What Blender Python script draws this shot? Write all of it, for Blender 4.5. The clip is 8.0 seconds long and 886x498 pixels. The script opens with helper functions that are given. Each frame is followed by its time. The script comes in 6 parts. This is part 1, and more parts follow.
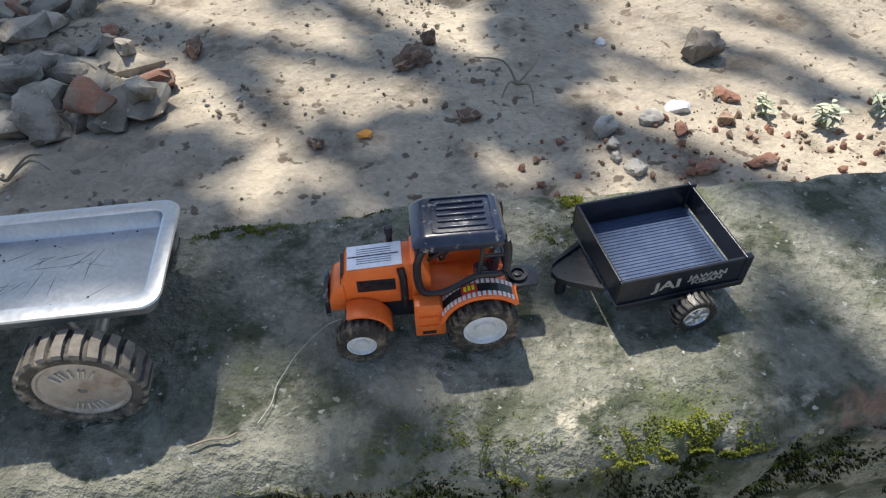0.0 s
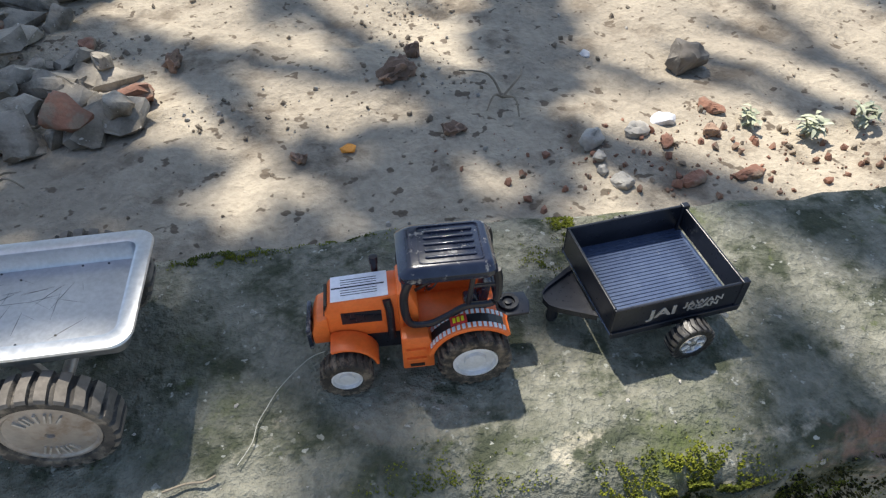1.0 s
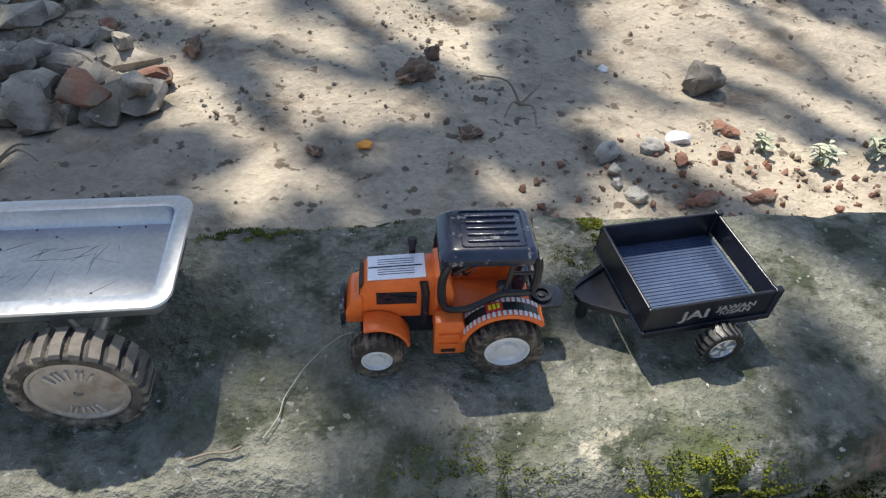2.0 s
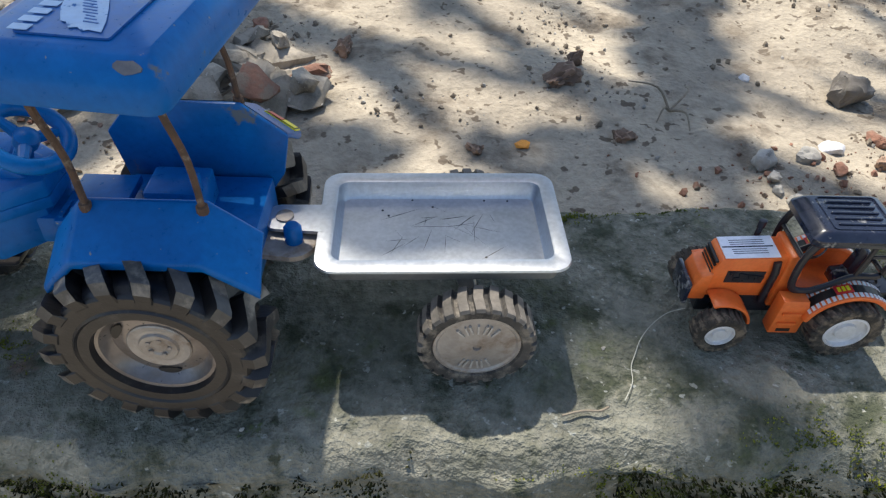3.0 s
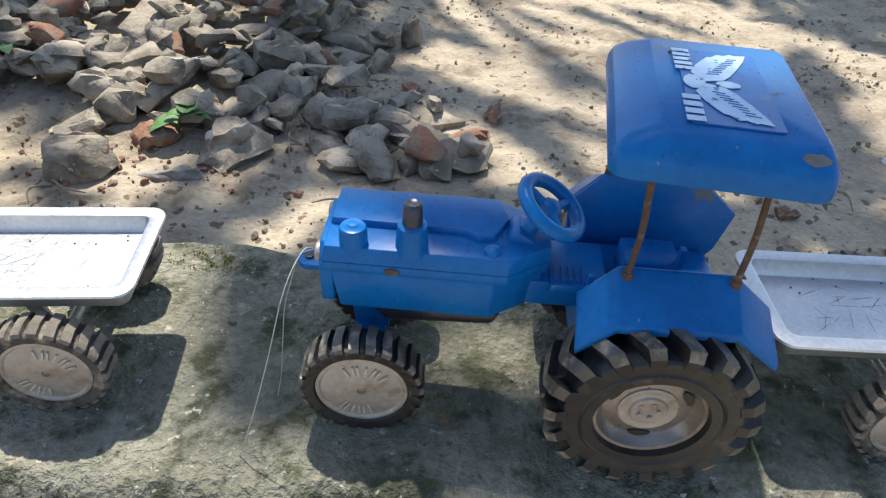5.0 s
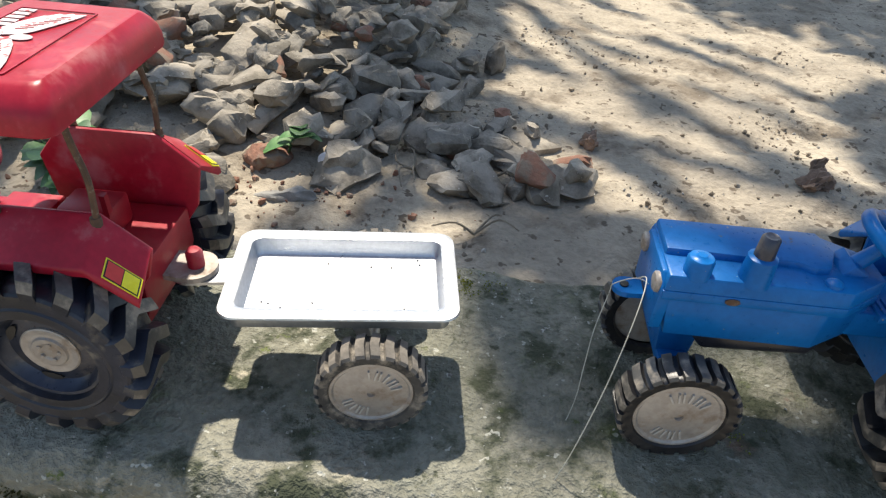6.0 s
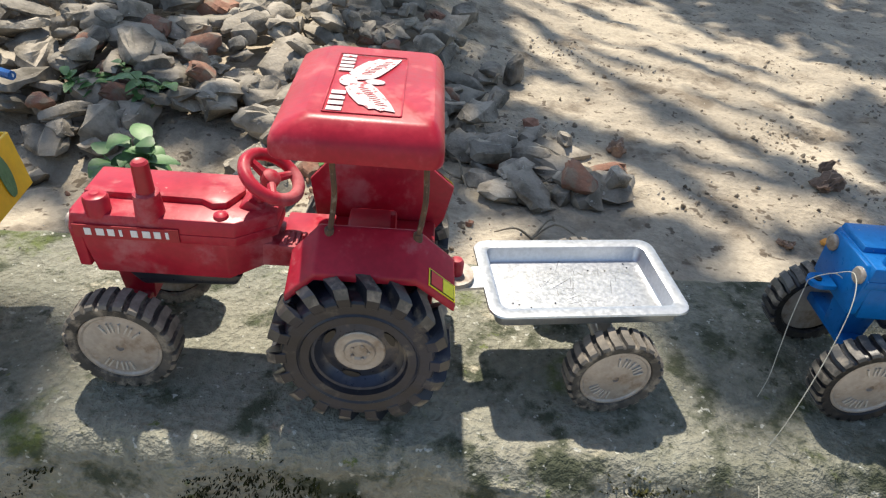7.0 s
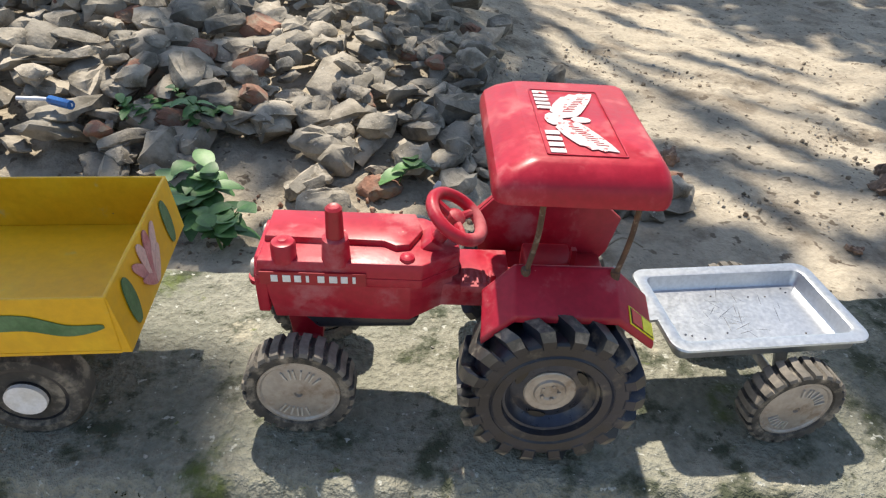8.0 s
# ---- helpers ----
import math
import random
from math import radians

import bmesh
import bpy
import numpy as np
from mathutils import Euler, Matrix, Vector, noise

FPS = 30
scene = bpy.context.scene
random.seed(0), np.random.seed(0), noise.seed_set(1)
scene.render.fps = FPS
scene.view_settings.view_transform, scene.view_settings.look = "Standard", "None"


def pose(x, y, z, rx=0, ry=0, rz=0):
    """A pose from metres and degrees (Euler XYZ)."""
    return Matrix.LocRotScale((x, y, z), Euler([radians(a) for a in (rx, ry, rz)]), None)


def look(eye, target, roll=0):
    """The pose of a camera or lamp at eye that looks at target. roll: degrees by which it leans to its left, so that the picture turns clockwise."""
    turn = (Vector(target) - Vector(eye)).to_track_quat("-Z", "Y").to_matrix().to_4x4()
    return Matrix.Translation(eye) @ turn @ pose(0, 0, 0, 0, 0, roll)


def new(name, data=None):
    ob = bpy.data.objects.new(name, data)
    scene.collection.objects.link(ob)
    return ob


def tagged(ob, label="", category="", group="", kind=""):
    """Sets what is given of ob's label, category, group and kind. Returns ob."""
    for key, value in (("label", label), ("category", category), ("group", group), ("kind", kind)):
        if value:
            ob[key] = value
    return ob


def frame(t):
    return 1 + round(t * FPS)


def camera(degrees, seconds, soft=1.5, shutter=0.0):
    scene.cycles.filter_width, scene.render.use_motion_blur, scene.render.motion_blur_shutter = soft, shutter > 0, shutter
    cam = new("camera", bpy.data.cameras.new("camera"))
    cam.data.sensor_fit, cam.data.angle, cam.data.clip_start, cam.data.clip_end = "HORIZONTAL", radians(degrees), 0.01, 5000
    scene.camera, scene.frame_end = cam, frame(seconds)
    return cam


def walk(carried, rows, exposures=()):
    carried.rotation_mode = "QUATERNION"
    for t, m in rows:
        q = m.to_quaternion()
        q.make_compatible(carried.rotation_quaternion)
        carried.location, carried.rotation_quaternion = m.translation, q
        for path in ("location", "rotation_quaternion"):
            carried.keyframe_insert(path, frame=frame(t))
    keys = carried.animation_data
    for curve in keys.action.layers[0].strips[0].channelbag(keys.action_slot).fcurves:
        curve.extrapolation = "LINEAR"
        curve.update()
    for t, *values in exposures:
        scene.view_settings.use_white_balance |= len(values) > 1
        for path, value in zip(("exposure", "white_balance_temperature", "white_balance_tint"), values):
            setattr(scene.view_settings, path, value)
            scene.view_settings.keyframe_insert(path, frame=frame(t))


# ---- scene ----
cam = camera(68.5, 8.0, soft=1.25)
PATH = [
    (0, (0.008, -0.166, 0.281), (0.154, 1.212, -1.161), -1.6),
    (0.5, (0.003, -0.157, 0.287), (0.126, 1.246, -1.133), -2.9),
    (1, (0.009, -0.15, 0.279), (0.202, 1.239, -1.147), -0.9),
    (1.2, (0.009, -0.144, 0.277), (0.219, 1.252, -1.139), -0.8),
    (2.3, (-0.045, -0.162, 0.267), (0.161, 1.256, -1.128), 4.9),
    (2.5, (-0.076, -0.166, 0.266), (0.103, 1.261, -1.123), 4.4),
    (3, (-0.168, -0.172, 0.268), (-0.077, 1.266, -1.12), 2.5),
    (3.5, (-0.241, -0.168, 0.268), (-0.191, 1.308, -1.08), 3.4),
    (4, (-0.279, -0.172, 0.269), (-0.214, 1.33, -1.051), 4.1),
    (4.2, (-0.291, -0.171, 0.267), (-0.2, 1.336, -1.045), 4.7),
    (5.3, (-0.413, -0.185, 0.277), (-0.424, 1.391, -0.954), 4.2),
    (5.5, (-0.444, -0.187, 0.271), (-0.461, 1.4, -0.946), 4.9),
    (6, (-0.519, -0.192, 0.276), (-0.531, 1.403, -0.931), 4.1),
    (6.5, (-0.587, -0.21, 0.283), (-0.582, 1.405, -0.896), 5.4),
    (7, (-0.674, -0.233, 0.297), (-0.549, 1.371, -0.89), 5.5),
    (7.5, (-0.751, -0.237, 0.311), (-0.6, 1.391, -0.84), 5.0),
    (8, (-0.766, -0.216, 0.3), (-0.656, 1.402, -0.871), 3.4),
]
walk(cam, [(t, look(eye, target, roll)) for t, eye, target, roll in PATH], [(0.0, 0.48, 6650, 9), (1.2, 0.48, 6650, 9), (2.5, 0.42, 6650, 9), (3.5, 0.66, 6750, 9), (4.2, 0.70, 6750, 9), (5.5, 0.58, 7000, 9), (7.0, 0.52, 7050, 9), (8.0, 0.54, 7000, 9)])

# ---- light ----
SUN = Vector((-0.13, 0.48, 1.0)).normalized()      # towards the sun
sun_data = bpy.data.lights.new("sun", "SUN")
sun_data.energy, sun_data.angle, sun_data.color = 5.0, radians(0.95), (1.0, 0.95, 0.87)
sun = new("sun", sun_data)
sun.matrix_world = look((0, 0, 0), -SUN) 
sun.location = SUN * 6
world = bpy.data.worlds.new("sky")
scene.world = world
world.use_nodes = True
sky = world.node_tree.nodes.new("ShaderNodeTexSky")
sky.sky_type, sky.sun_disc = "NISHITA", False
sky.sun_elevation = math.asin(SUN.z)
sky.sun_rotation = math.atan2(SUN.x, SUN.y)
world.node_tree.links.new(sky.outputs[0], world.node_tree.nodes["Background"].inputs[0])
world.node_tree.nodes["Background"].inputs[1].default_value = 0.148

# ---- materials ----
def surface(name, base, second, rough=0.6, metal=0.0, big=12.0, fine=140.0, stain=None, stain_from=0.62, stain_soft=0.08,
            stain_scale=45.0, bump=0.25, depth=0.0006, spread=0.08, vary=0.0, speck=None, speck_from=0.7, speck_scale=260.0, spec=0.5, coat=0.0):
    """Two base colours mixed by a broad noise, a stain and specks laid over by finer ones, grain in colour and relief."""
    m = bpy.data.materials.new(name)
    m.use_nodes = True
    nt = m.node_tree
    bsdf = nt.nodes["Principled BSDF"]
    link = nt.links.new
    def node(kind, **values):
        n = nt.nodes.new(kind)
        for k, v in values.items():
            n.inputs[k].default_value = v
        return n
    tc = node("ShaderNodeTexCoord").outputs["Object"]
    def noise_at(scale, detail=4.0, rough_=0.6):
        n = node("ShaderNodeTexNoise", Scale=scale, Detail=detail, Roughness=rough_)
        link(tc, n.inputs["Vector"])
        return n.outputs["Fac"]
    def ramp(value, lo, hi):
        n = node("ShaderNodeMapRange")
        n.interpolation_type = "SMOOTHSTEP"
        n.inputs["From Min"].default_value, n.inputs["From Max"].default_value = lo, hi
        link(value, n.inputs["Value"])
        return n.outputs["Result"]
    def mix(fac, a, b, kind="MIX"):
        n = nt.nodes.new("ShaderNodeMix")
        n.data_type, n.blend_type = "RGBA", kind
        for i, v in ((0, fac), (6, a), (7, b)):
            if isinstance(v, (int, float)):
                n.inputs[i].default_value = v
            elif isinstance(v, tuple):
                n.inputs[i].default_value = (*v, 1)
            else:
                link(v, n.inputs[i])
        return n.outputs[2]
    colour = mix(ramp(noise_at(big), 0.5 - spread * 2, 0.5 + spread * 2), tuple(base), tuple(second))
    grain = noise_at(fine, 3.0)
    dim = ramp(grain, 0.25, 0.75)
    lo = 1 - spread * 2.2
    colour = mix(1.0, colour, mix(dim, (lo, lo, lo), (1.06, 1.06, 1.06)), "MULTIPLY")
    rough_out = None
    if stain:
        fac = ramp(noise_at(stain_scale, 6.0, 0.65), stain_from - stain_soft, stain_from + stain_soft)
        colour = mix(fac, colour, tuple(stain))
        rough_out = fac
    if speck:
        colour = mix(ramp(noise_at(speck_scale, 2.0), speck_from - 0.02, speck_from + 0.03), colour, tuple(speck))
    if vary:
        info = nt.nodes.new("ShaderNodeObjectInfo").outputs["Random"]
        isl = nt.nodes.new("ShaderNodeNewGeometry").outputs["Random Per Island"]
        add = nt.nodes.new("ShaderNodeMath"); add.operation = "ADD"
        link(info, add.inputs[0]); link(isl, add.inputs[1])
        fr = nt.nodes.new("ShaderNodeMath"); fr.operation = "FRACT"
        link(add.outputs[0], fr.inputs[0])
        colour = mix(1.0, colour, mix(fr.outputs[0], (1 - vary,) * 3, (1 + vary, 1 + vary * 0.85, 1 + vary * 0.7)), "MULTIPLY")
    link(colour, bsdf.inputs["Base Color"])
    bsdf.inputs["Metallic"].default_value = metal
    bsdf.inputs["Specular IOR Level"].default_value = spec
    bsdf.inputs["Coat Weight"].default_value = coat
    r = node("ShaderNodeMapRange")
    r.inputs["To Min"].default_value, r.inputs["To Max"].default_value = max(0.04, rough - 0.1), min(1, rough + 0.12)
    link(grain, r.inputs["Value"])
    if rough_out:
        mx = nt.nodes.new("ShaderNodeMix")
        link(rough_out, mx.inputs[0]); link(r.outputs["Result"], mx.inputs[2])
        mx.inputs[3].default_value = max(rough, 0.85)
        link(mx.outputs[0], bsdf.inputs["Roughness"])
    else:
        link(r.outputs["Result"], bsdf.inputs["Roughness"])
    if bump:
        b = node("ShaderNodeBump", Strength=bump, Distance=depth)
        hsum = nt.nodes.new("ShaderNodeMath"); hsum.operation = "ADD"
        link(grain, hsum.inputs[0]); link(noise_at(fine * 0.22, 5.0), hsum.inputs[1])
        link(hsum.outputs[0], b.inputs["Height"])
        link(b.outputs[0], bsdf.inputs["Normal"])
    return m

M_BLUE = surface("blue paint", (0.0006, 0.114, 0.365), (0.001, 0.136, 0.42), 0.30, big=25, fine=300, stain=(0.13, 0.15, 0.17), stain_from=0.675, stain_soft=0.035, stain_scale=60, bump=0.12, depth=0.0005, spread=0.05, speck=(0.26, 0.25, 0.23), speck_from=0.745, speck_scale=330, spec=0.20)
M_RED = surface("red paint", (0.33, 0.008, 0.024), (0.40, 0.016, 0.036), 0.36, big=25, fine=300, stain=(0.42, 0.12, 0.13), stain_from=0.60, stain_soft=0.10, stain_scale=38, bump=0.12, depth=0.0005, spread=0.06, speck=(0.55, 0.25, 0.22), speck_from=0.76, speck_scale=300, spec=0.35)
M_DARK_RED = surface("dull red paint", (0.28, 0.008, 0.018), (0.33, 0.011, 0.022), 0.42, big=40, fine=300, bump=0.12, spread=0.05)
M_ORANGE = surface("orange plastic", (0.80, 0.150, 0.028), (0.84, 0.175, 0.035), 0.34, big=60, fine=500, stain=(0.45, 0.2, 0.1), stain_from=0.72, stain_soft=0.05, stain_scale=160, bump=0.06, depth=0.0003, spread=0.03)
M_YELLOW = surface("yellow enamel", (0.68, 0.37, 0.008), (0.72, 0.42, 0.012), 0.42, big=18, fine=200, stain=(0.6, 0.42, 0.1), stain_from=0.68, stain_soft=0.06, stain_scale=70, bump=0.08, spread=0.03, speck=(0.35, 0.22, 0.05), speck_from=0.78)
M_BLACK = surface("black plastic", (0.010, 0.012, 0.018), (0.016, 0.018, 0.026), 0.30, big=60, fine=420, stain=(0.16, 0.16, 0.15), stain_from=0.70, stain_soft=0.06, stain_scale=120, bump=0.08, depth=0.0003, spread=0.05)
M_NAVY = surface("dark navy plastic", (0.012, 0.016, 0.034), (0.018, 0.024, 0.045), 0.20, big=60, fine=420, stain=(0.34, 0.33, 0.31), stain_from=0.63, stain_soft=0.06, stain_scale=110, coat=0.3, bump=0.08, depth=0.0003, spread=0.05)
M_BED = surface("glossy dark bed plastic", (0.046, 0.068, 0.130), (0.060, 0.085, 0.150), 0.22, big=60, fine=420, stain=(0.20, 0.21, 0.22), stain_from=0.70, stain_soft=0.06, stain_scale=90, bump=0.06, depth=0.0003, spread=0.05, spec=0.9, coat=0.5)
M_ALU = surface("scratched aluminium", (0.59, 0.60, 0.62), (0.50, 0.52, 0.55), 0.34, metal=0.85, big=14, fine=420, stain=(0.30, 0.29, 0.27), stain_from=0.735, stain_soft=0.04, stain_scale=90, bump=0.15, depth=0.0003, spread=0.05, speck=(0.16, 0.15, 0.14), speck_from=0.845, speck_scale=240)
M_WHEEL = surface("grey cast wheel", (0.42, 0.39, 0.36), (0.36, 0.32, 0.28), 0.42, metal=0.35, big=40, fine=260, stain=(0.25, 0.19, 0.14), stain_from=0.6, stain_soft=0.12, stain_scale=90, bump=0.2, depth=0.0004)
M_STEELRIM = surface("worn steel rim", (0.30, 0.27, 0.25), (0.22, 0.20, 0.19), 0.30, metal=0.6, big=30, fine=260, stain=(0.24, 0.19, 0.15), stain_from=0.56, stain_soft=0.12, stain_scale=60, bump=0.2, depth=0.0004)
M_DARKRIM = surface("dark steel rim", (0.035, 0.045, 0.07), (0.055, 0.06, 0.08), 0.30, metal=0.5, big=40, fine=260, stain=(0.22, 0.19, 0.15), stain_from=0.60, stain_soft=0.12, stain_scale=60, bump=0.15)
M_RUBBER = surface("dusty rubber", (0.011, 0.011, 0.013), (0.020, 0.019, 0.020), 0.36, big=35, fine=300, stain=(0.12, 0.105, 0.085), stain_from=0.655, stain_soft=0.10, stain_scale=70, bump=0.35, depth=0.0006)
M_DUSTY = surface("very dusty rubber", (0.034, 0.032, 0.030), (0.075, 0.069, 0.062), 0.8, big=50, fine=300, stain=(0.24, 0.21, 0.17), stain_from=0.56, stain_soft=0.10, stain_scale=80, bump=0.35, depth=0.0006)
M_BLUERUBBER = surface("blue-black rubber", (0.011, 0.013, 0.019), (0.018, 0.023, 0.040), 0.36, big=35, fine=300, stain=(0.16, 0.14, 0.11), stain_from=0.64, stain_soft=0.09, stain_scale=60, bump=0.3, depth=0.0006)
M_LUG = surface("worn dusty lug tops", (0.085, 0.078, 0.068), (0.026, 0.026, 0.028), 0.42, spec=0.7, big=45, fine=300, stain=(0.26, 0.225, 0.18), stain_from=0.58, stain_soft=0.10, stain_scale=80, bump=0.35, depth=0.0006, spread=0.12)
M_MUDDY = surface("muddy toy rubber", (0.028, 0.025, 0.022), (0.075, 0.06, 0.046), 0.9, big=90, fine=420, stain=(0.20, 0.155, 0.11), stain_from=0.55, stain_soft=0.10, stain_scale=150, bump=0.5, depth=0.0008, spread=0.12)
# moss for the ledge's near face, its colour lowered to carry the shade there
M_SHADEMOSS = surface("moss darkened with the face's shade", (0.016, 0.019, 0.008), (0.050, 0.052, 0.016), 0.95, big=60, fine=400, bump=0.3, vary=0.5, spec=0.2)
M_PALELUG = surface("pale dusty lug tops", (0.25, 0.22, 0.185), (0.10, 0.092, 0.080), 0.9, big=60, fine=300, bump=0.35, depth=0.0006, spread=0.12)
M_BARE = surface("bare dull zinc", (0.16, 0.16, 0.17), (0.24, 0.22, 0.20), 0.6, metal=0.4, big=120, fine=500, bump=0.3)
M_RUST = surface("rusty rod", (0.09, 0.058, 0.042), (0.14, 0.080, 0.050), 0.75, metal=0.3, big=120, fine=500, stain=(0.25, 0.2, 0.15), stain_from=0.62, stain_scale=200, bump=0.5)
M_WHITE = surface("white print", (0.74, 0.74, 0.73), (0.66, 0.66, 0.66), 0.5, big=60, fine=400, bump=0.05, spread=0.03)
M_SILVER = surface("silver sticker", (0.76, 0.76, 0.82), (0.80, 0.80, 0.85), 0.32, metal=0.05, big=60, fine=400, bump=0.05, spread=0.03)
M_WHITEPLASTIC = surface("white plastic rim", (0.74, 0.73, 0.74), (0.66, 0.64, 0.62), 0.42, big=80, fine=500, bump=0.06, spread=0.04)
M_STICKRED = surface("red sticker", (0.55, 0.03, 0.03), (0.6, 0.05, 0.04), 0.35, big=80, fine=400, bump=0.0, spread=0.02)
M_STICKYEL = surface("yellow sticker", (0.82, 0.72, 0.02), (0.85, 0.76, 0.04), 0.35, big=80, fine=400, bump=0.0, spread=0.02)
M_STICKBLK = surface("black sticker edge", (0.012, 0.012, 0.012), (0.02, 0.02, 0.02), 0.4, bump=0.0)
M_LABEL = surface("blue label film", (0.015, 0.11, 0.36), (0.02, 0.14, 0.42), 0.3, big=40, fine=300, stain=(0.35, 0.37, 0.36), stain_from=0.70, stain_scale=60, bump=0.08)
M_PALEBLUE = surface("pale blue print", (0.44, 0.60, 0.80), (0.36, 0.52, 0.74), 0.4, big=60, fine=300, stain=(0.02, 0.13, 0.38), stain_from=0.63, stain_soft=0.04, stain_scale=230, bump=0.0, spread=0.04)
M_FADED = surface("faded white print", (0.66, 0.57, 0.56), (0.58, 0.47, 0.46), 0.5, big=60, fine=400, stain=(0.45, 0.08, 0.09), stain_from=0.60, stain_soft=0.04, stain_scale=230, bump=0.0, spread=0.04)
M_GREENPAINT = surface("green brush paint", (0.045, 0.13, 0.045), (0.10, 0.20, 0.09), 0.5, big=90, fine=500, bump=0.3, spread=0.1)
M_PINKPAINT = surface("pink brush paint", (0.42, 0.12, 0.13), (0.55, 0.27, 0.26), 0.5, big=90, fine=500, bump=0.3, spread=0.1)
M_PALEPINK = surface("pale pink brush paint", (0.66, 0.48, 0.42), (0.6, 0.36, 0.33), 0.5, big=90, fine=500, bump=0.3, spread=0.1)
M_CHROME = surface("plated plastic", (0.62, 0.62, 0.62), (0.5, 0.5, 0.5), 0.25, metal=0.8, big=80, fine=400, bump=0.05)
M_LETTER = surface("raised grey letters", (0.52, 0.50, 0.47), (0.42, 0.40, 0.37), 0.4, metal=0.3, big=60, fine=300, bump=0.1)
M_THREAD = surface("cotton thread", (0.50, 0.49, 0.42), (0.42, 0.41, 0.35), 0.9, big=100, fine=800, bump=0.1)
M_BRICK = surface("broken brick and mortar", (0.37, 0.335, 0.28), (0.27, 0.24, 0.195), 0.92, big=14, fine=120, stain=(0.13, 0.115, 0.09), stain_from=0.56, stain_soft=0.12, stain_scale=22, bump=0.7, depth=0.003, vary=0.3, speck=(0.44, 0.41, 0.36), speck_from=0.70, speck_scale=90)
M_REDBRICK = surface("red brick fragment", (0.30, 0.150, 0.10), (0.24, 0.125, 0.088), 0.92, big=20, fine=130, stain=(0.25, 0.2, 0.15), stain_from=0.55, stain_soft=0.1, stain_scale=25, bump=0.7, depth=0.003, vary=0.2)
M_STONE = surface("pale stone", (0.44, 0.42, 0.38), (0.34, 0.32, 0.29), 0.88, big=20, fine=130, bump=0.6, depth=0.002, vary=0.25)
M_CLOD = surface("soil clod", (0.30, 0.205, 0.15), (0.21, 0.145, 0.105), 0.95, big=30, fine=160, bump=0.8, depth=0.003, vary=0.3)
M_ROCK = surface("brown field stone", (0.20, 0.175, 0.145), (0.15, 0.13, 0.11), 0.8, big=14, fine=120, stain=(0.27, 0.24, 0.20), stain_from=0.62, stain_scale=30, bump=0.5, depth=0.002)
M_CRUMB = surface("soil crumbs", (0.30, 0.25, 0.19), (0.22, 0.18, 0.135), 0.95, big=30, fine=160, bump=0.8, depth=0.003, vary=0.25)
M_LEAF = surface("fresh leaf", (0.06, 0.15, 0.045), (0.09, 0.21, 0.06), 0.5, big=60, fine=300, bump=0.15, vary=0.3)
M_GREYLEAF = surface("dusty weed", (0.34, 0.37, 0.25), (0.46, 0.48, 0.37), 0.7, big=60, fine=300, bump=0.15, vary=0.25)
M_MOSS = surface("moss", (0.075, 0.10, 0.012), (0.21, 0.235, 0.02), 0.9, big=40, fine=400, bump=0.4, vary=0.45)
M_BARK = surface("bark", (0.14, 0.105, 0.075), (0.09, 0.07, 0.05), 0.9, big=8, fine=60, bump=0.8, depth=0.01)
M_DRY = surface("dry twig", (0.30, 0.25, 0.18), (0.22, 0.18, 0.13), 0.85, big=60, fine=400, bump=0.3)
M_ORANGELEAF = surface("orange scrap", (0.72, 0.30, 0.04), (0.66, 0.26, 0.03), 0.6, big=60, fine=400, bump=0.2)
M_PILL = surface("white tube", (0.66, 0.66, 0.68), (0.56, 0.56, 0.58), 0.5, big=60, fine=400, bump=0.1)

# ---- mesh helpers ----
def part(name, bm, mat, parent=None, label="", smooth=False, angle=40):
    """One bmesh as one mesh object, under a thing or a part."""
    bmesh.ops.recalc_face_normals(bm, faces=bm.faces)
    me = bpy.data.meshes.new(name)
    bm.to_mesh(me)
    bm.free()
    return part_mesh(name, me, mat, parent, label, smooth, angle)

def part_mesh(name, me, mat, parent=None, label="", smooth=False, angle=40):
    if not me.materials:
        me.materials.append(mat)
    if smooth:
        me.shade_smooth()
        me.set_sharp_from_angle(angle=radians(angle))
    ob = new(name, me)
    ob.parent = parent
    if label:
        ob["label"] = label
    return ob

def thing(name, m, label, category, group="", kind=""):
    ob = new(name)
    ob.empty_display_size = 0.02
    ob.matrix_basis = m
    return tagged(ob, label, category, group, kind)

def prism(pts, axis, a, b, bm=None, top=None):
    """A polygon swept along an axis from a to b; top: the polygon at b, where it differs."""
    bm = bm or bmesh.new()
    def put(p, v):
        return {"x": (v, p[0], p[1]), "y": (p[0], v, p[1]), "z": (p[0], p[1], v)}[axis]
    lo = [bm.verts.new(put(p, a)) for p in pts]
    hi = [bm.verts.new(put(p, b)) for p in (top or pts)]
    n = len(pts)
    for i in range(n):
        bm.faces.new((lo[i], lo[(i + 1) % n], hi[(i + 1) % n], hi[i]))
    bm.faces.new(lo[::-1])
    bm.faces.new(hi)
    return bm

def box(x0, x1, y0, y1, z0, z1, bm=None):
    return prism([(x0, y0), (x1, y0), (x1, y1), (x0, y1)], "z", z0, z1, bm)

def bevel(bm, width, segments=2, angle=25):
    bmesh.ops.recalc_face_normals(bm, faces=bm.faces)
    edges = [e for e in bm.edges if len(e.link_faces) == 2 and e.calc_face_angle(0) > radians(angle)]
    bmesh.ops.bevel(bm, geom=edges, offset=width, segments=segments, affect="EDGES", profile=0.5, clamp_overlap=True)
    return bm

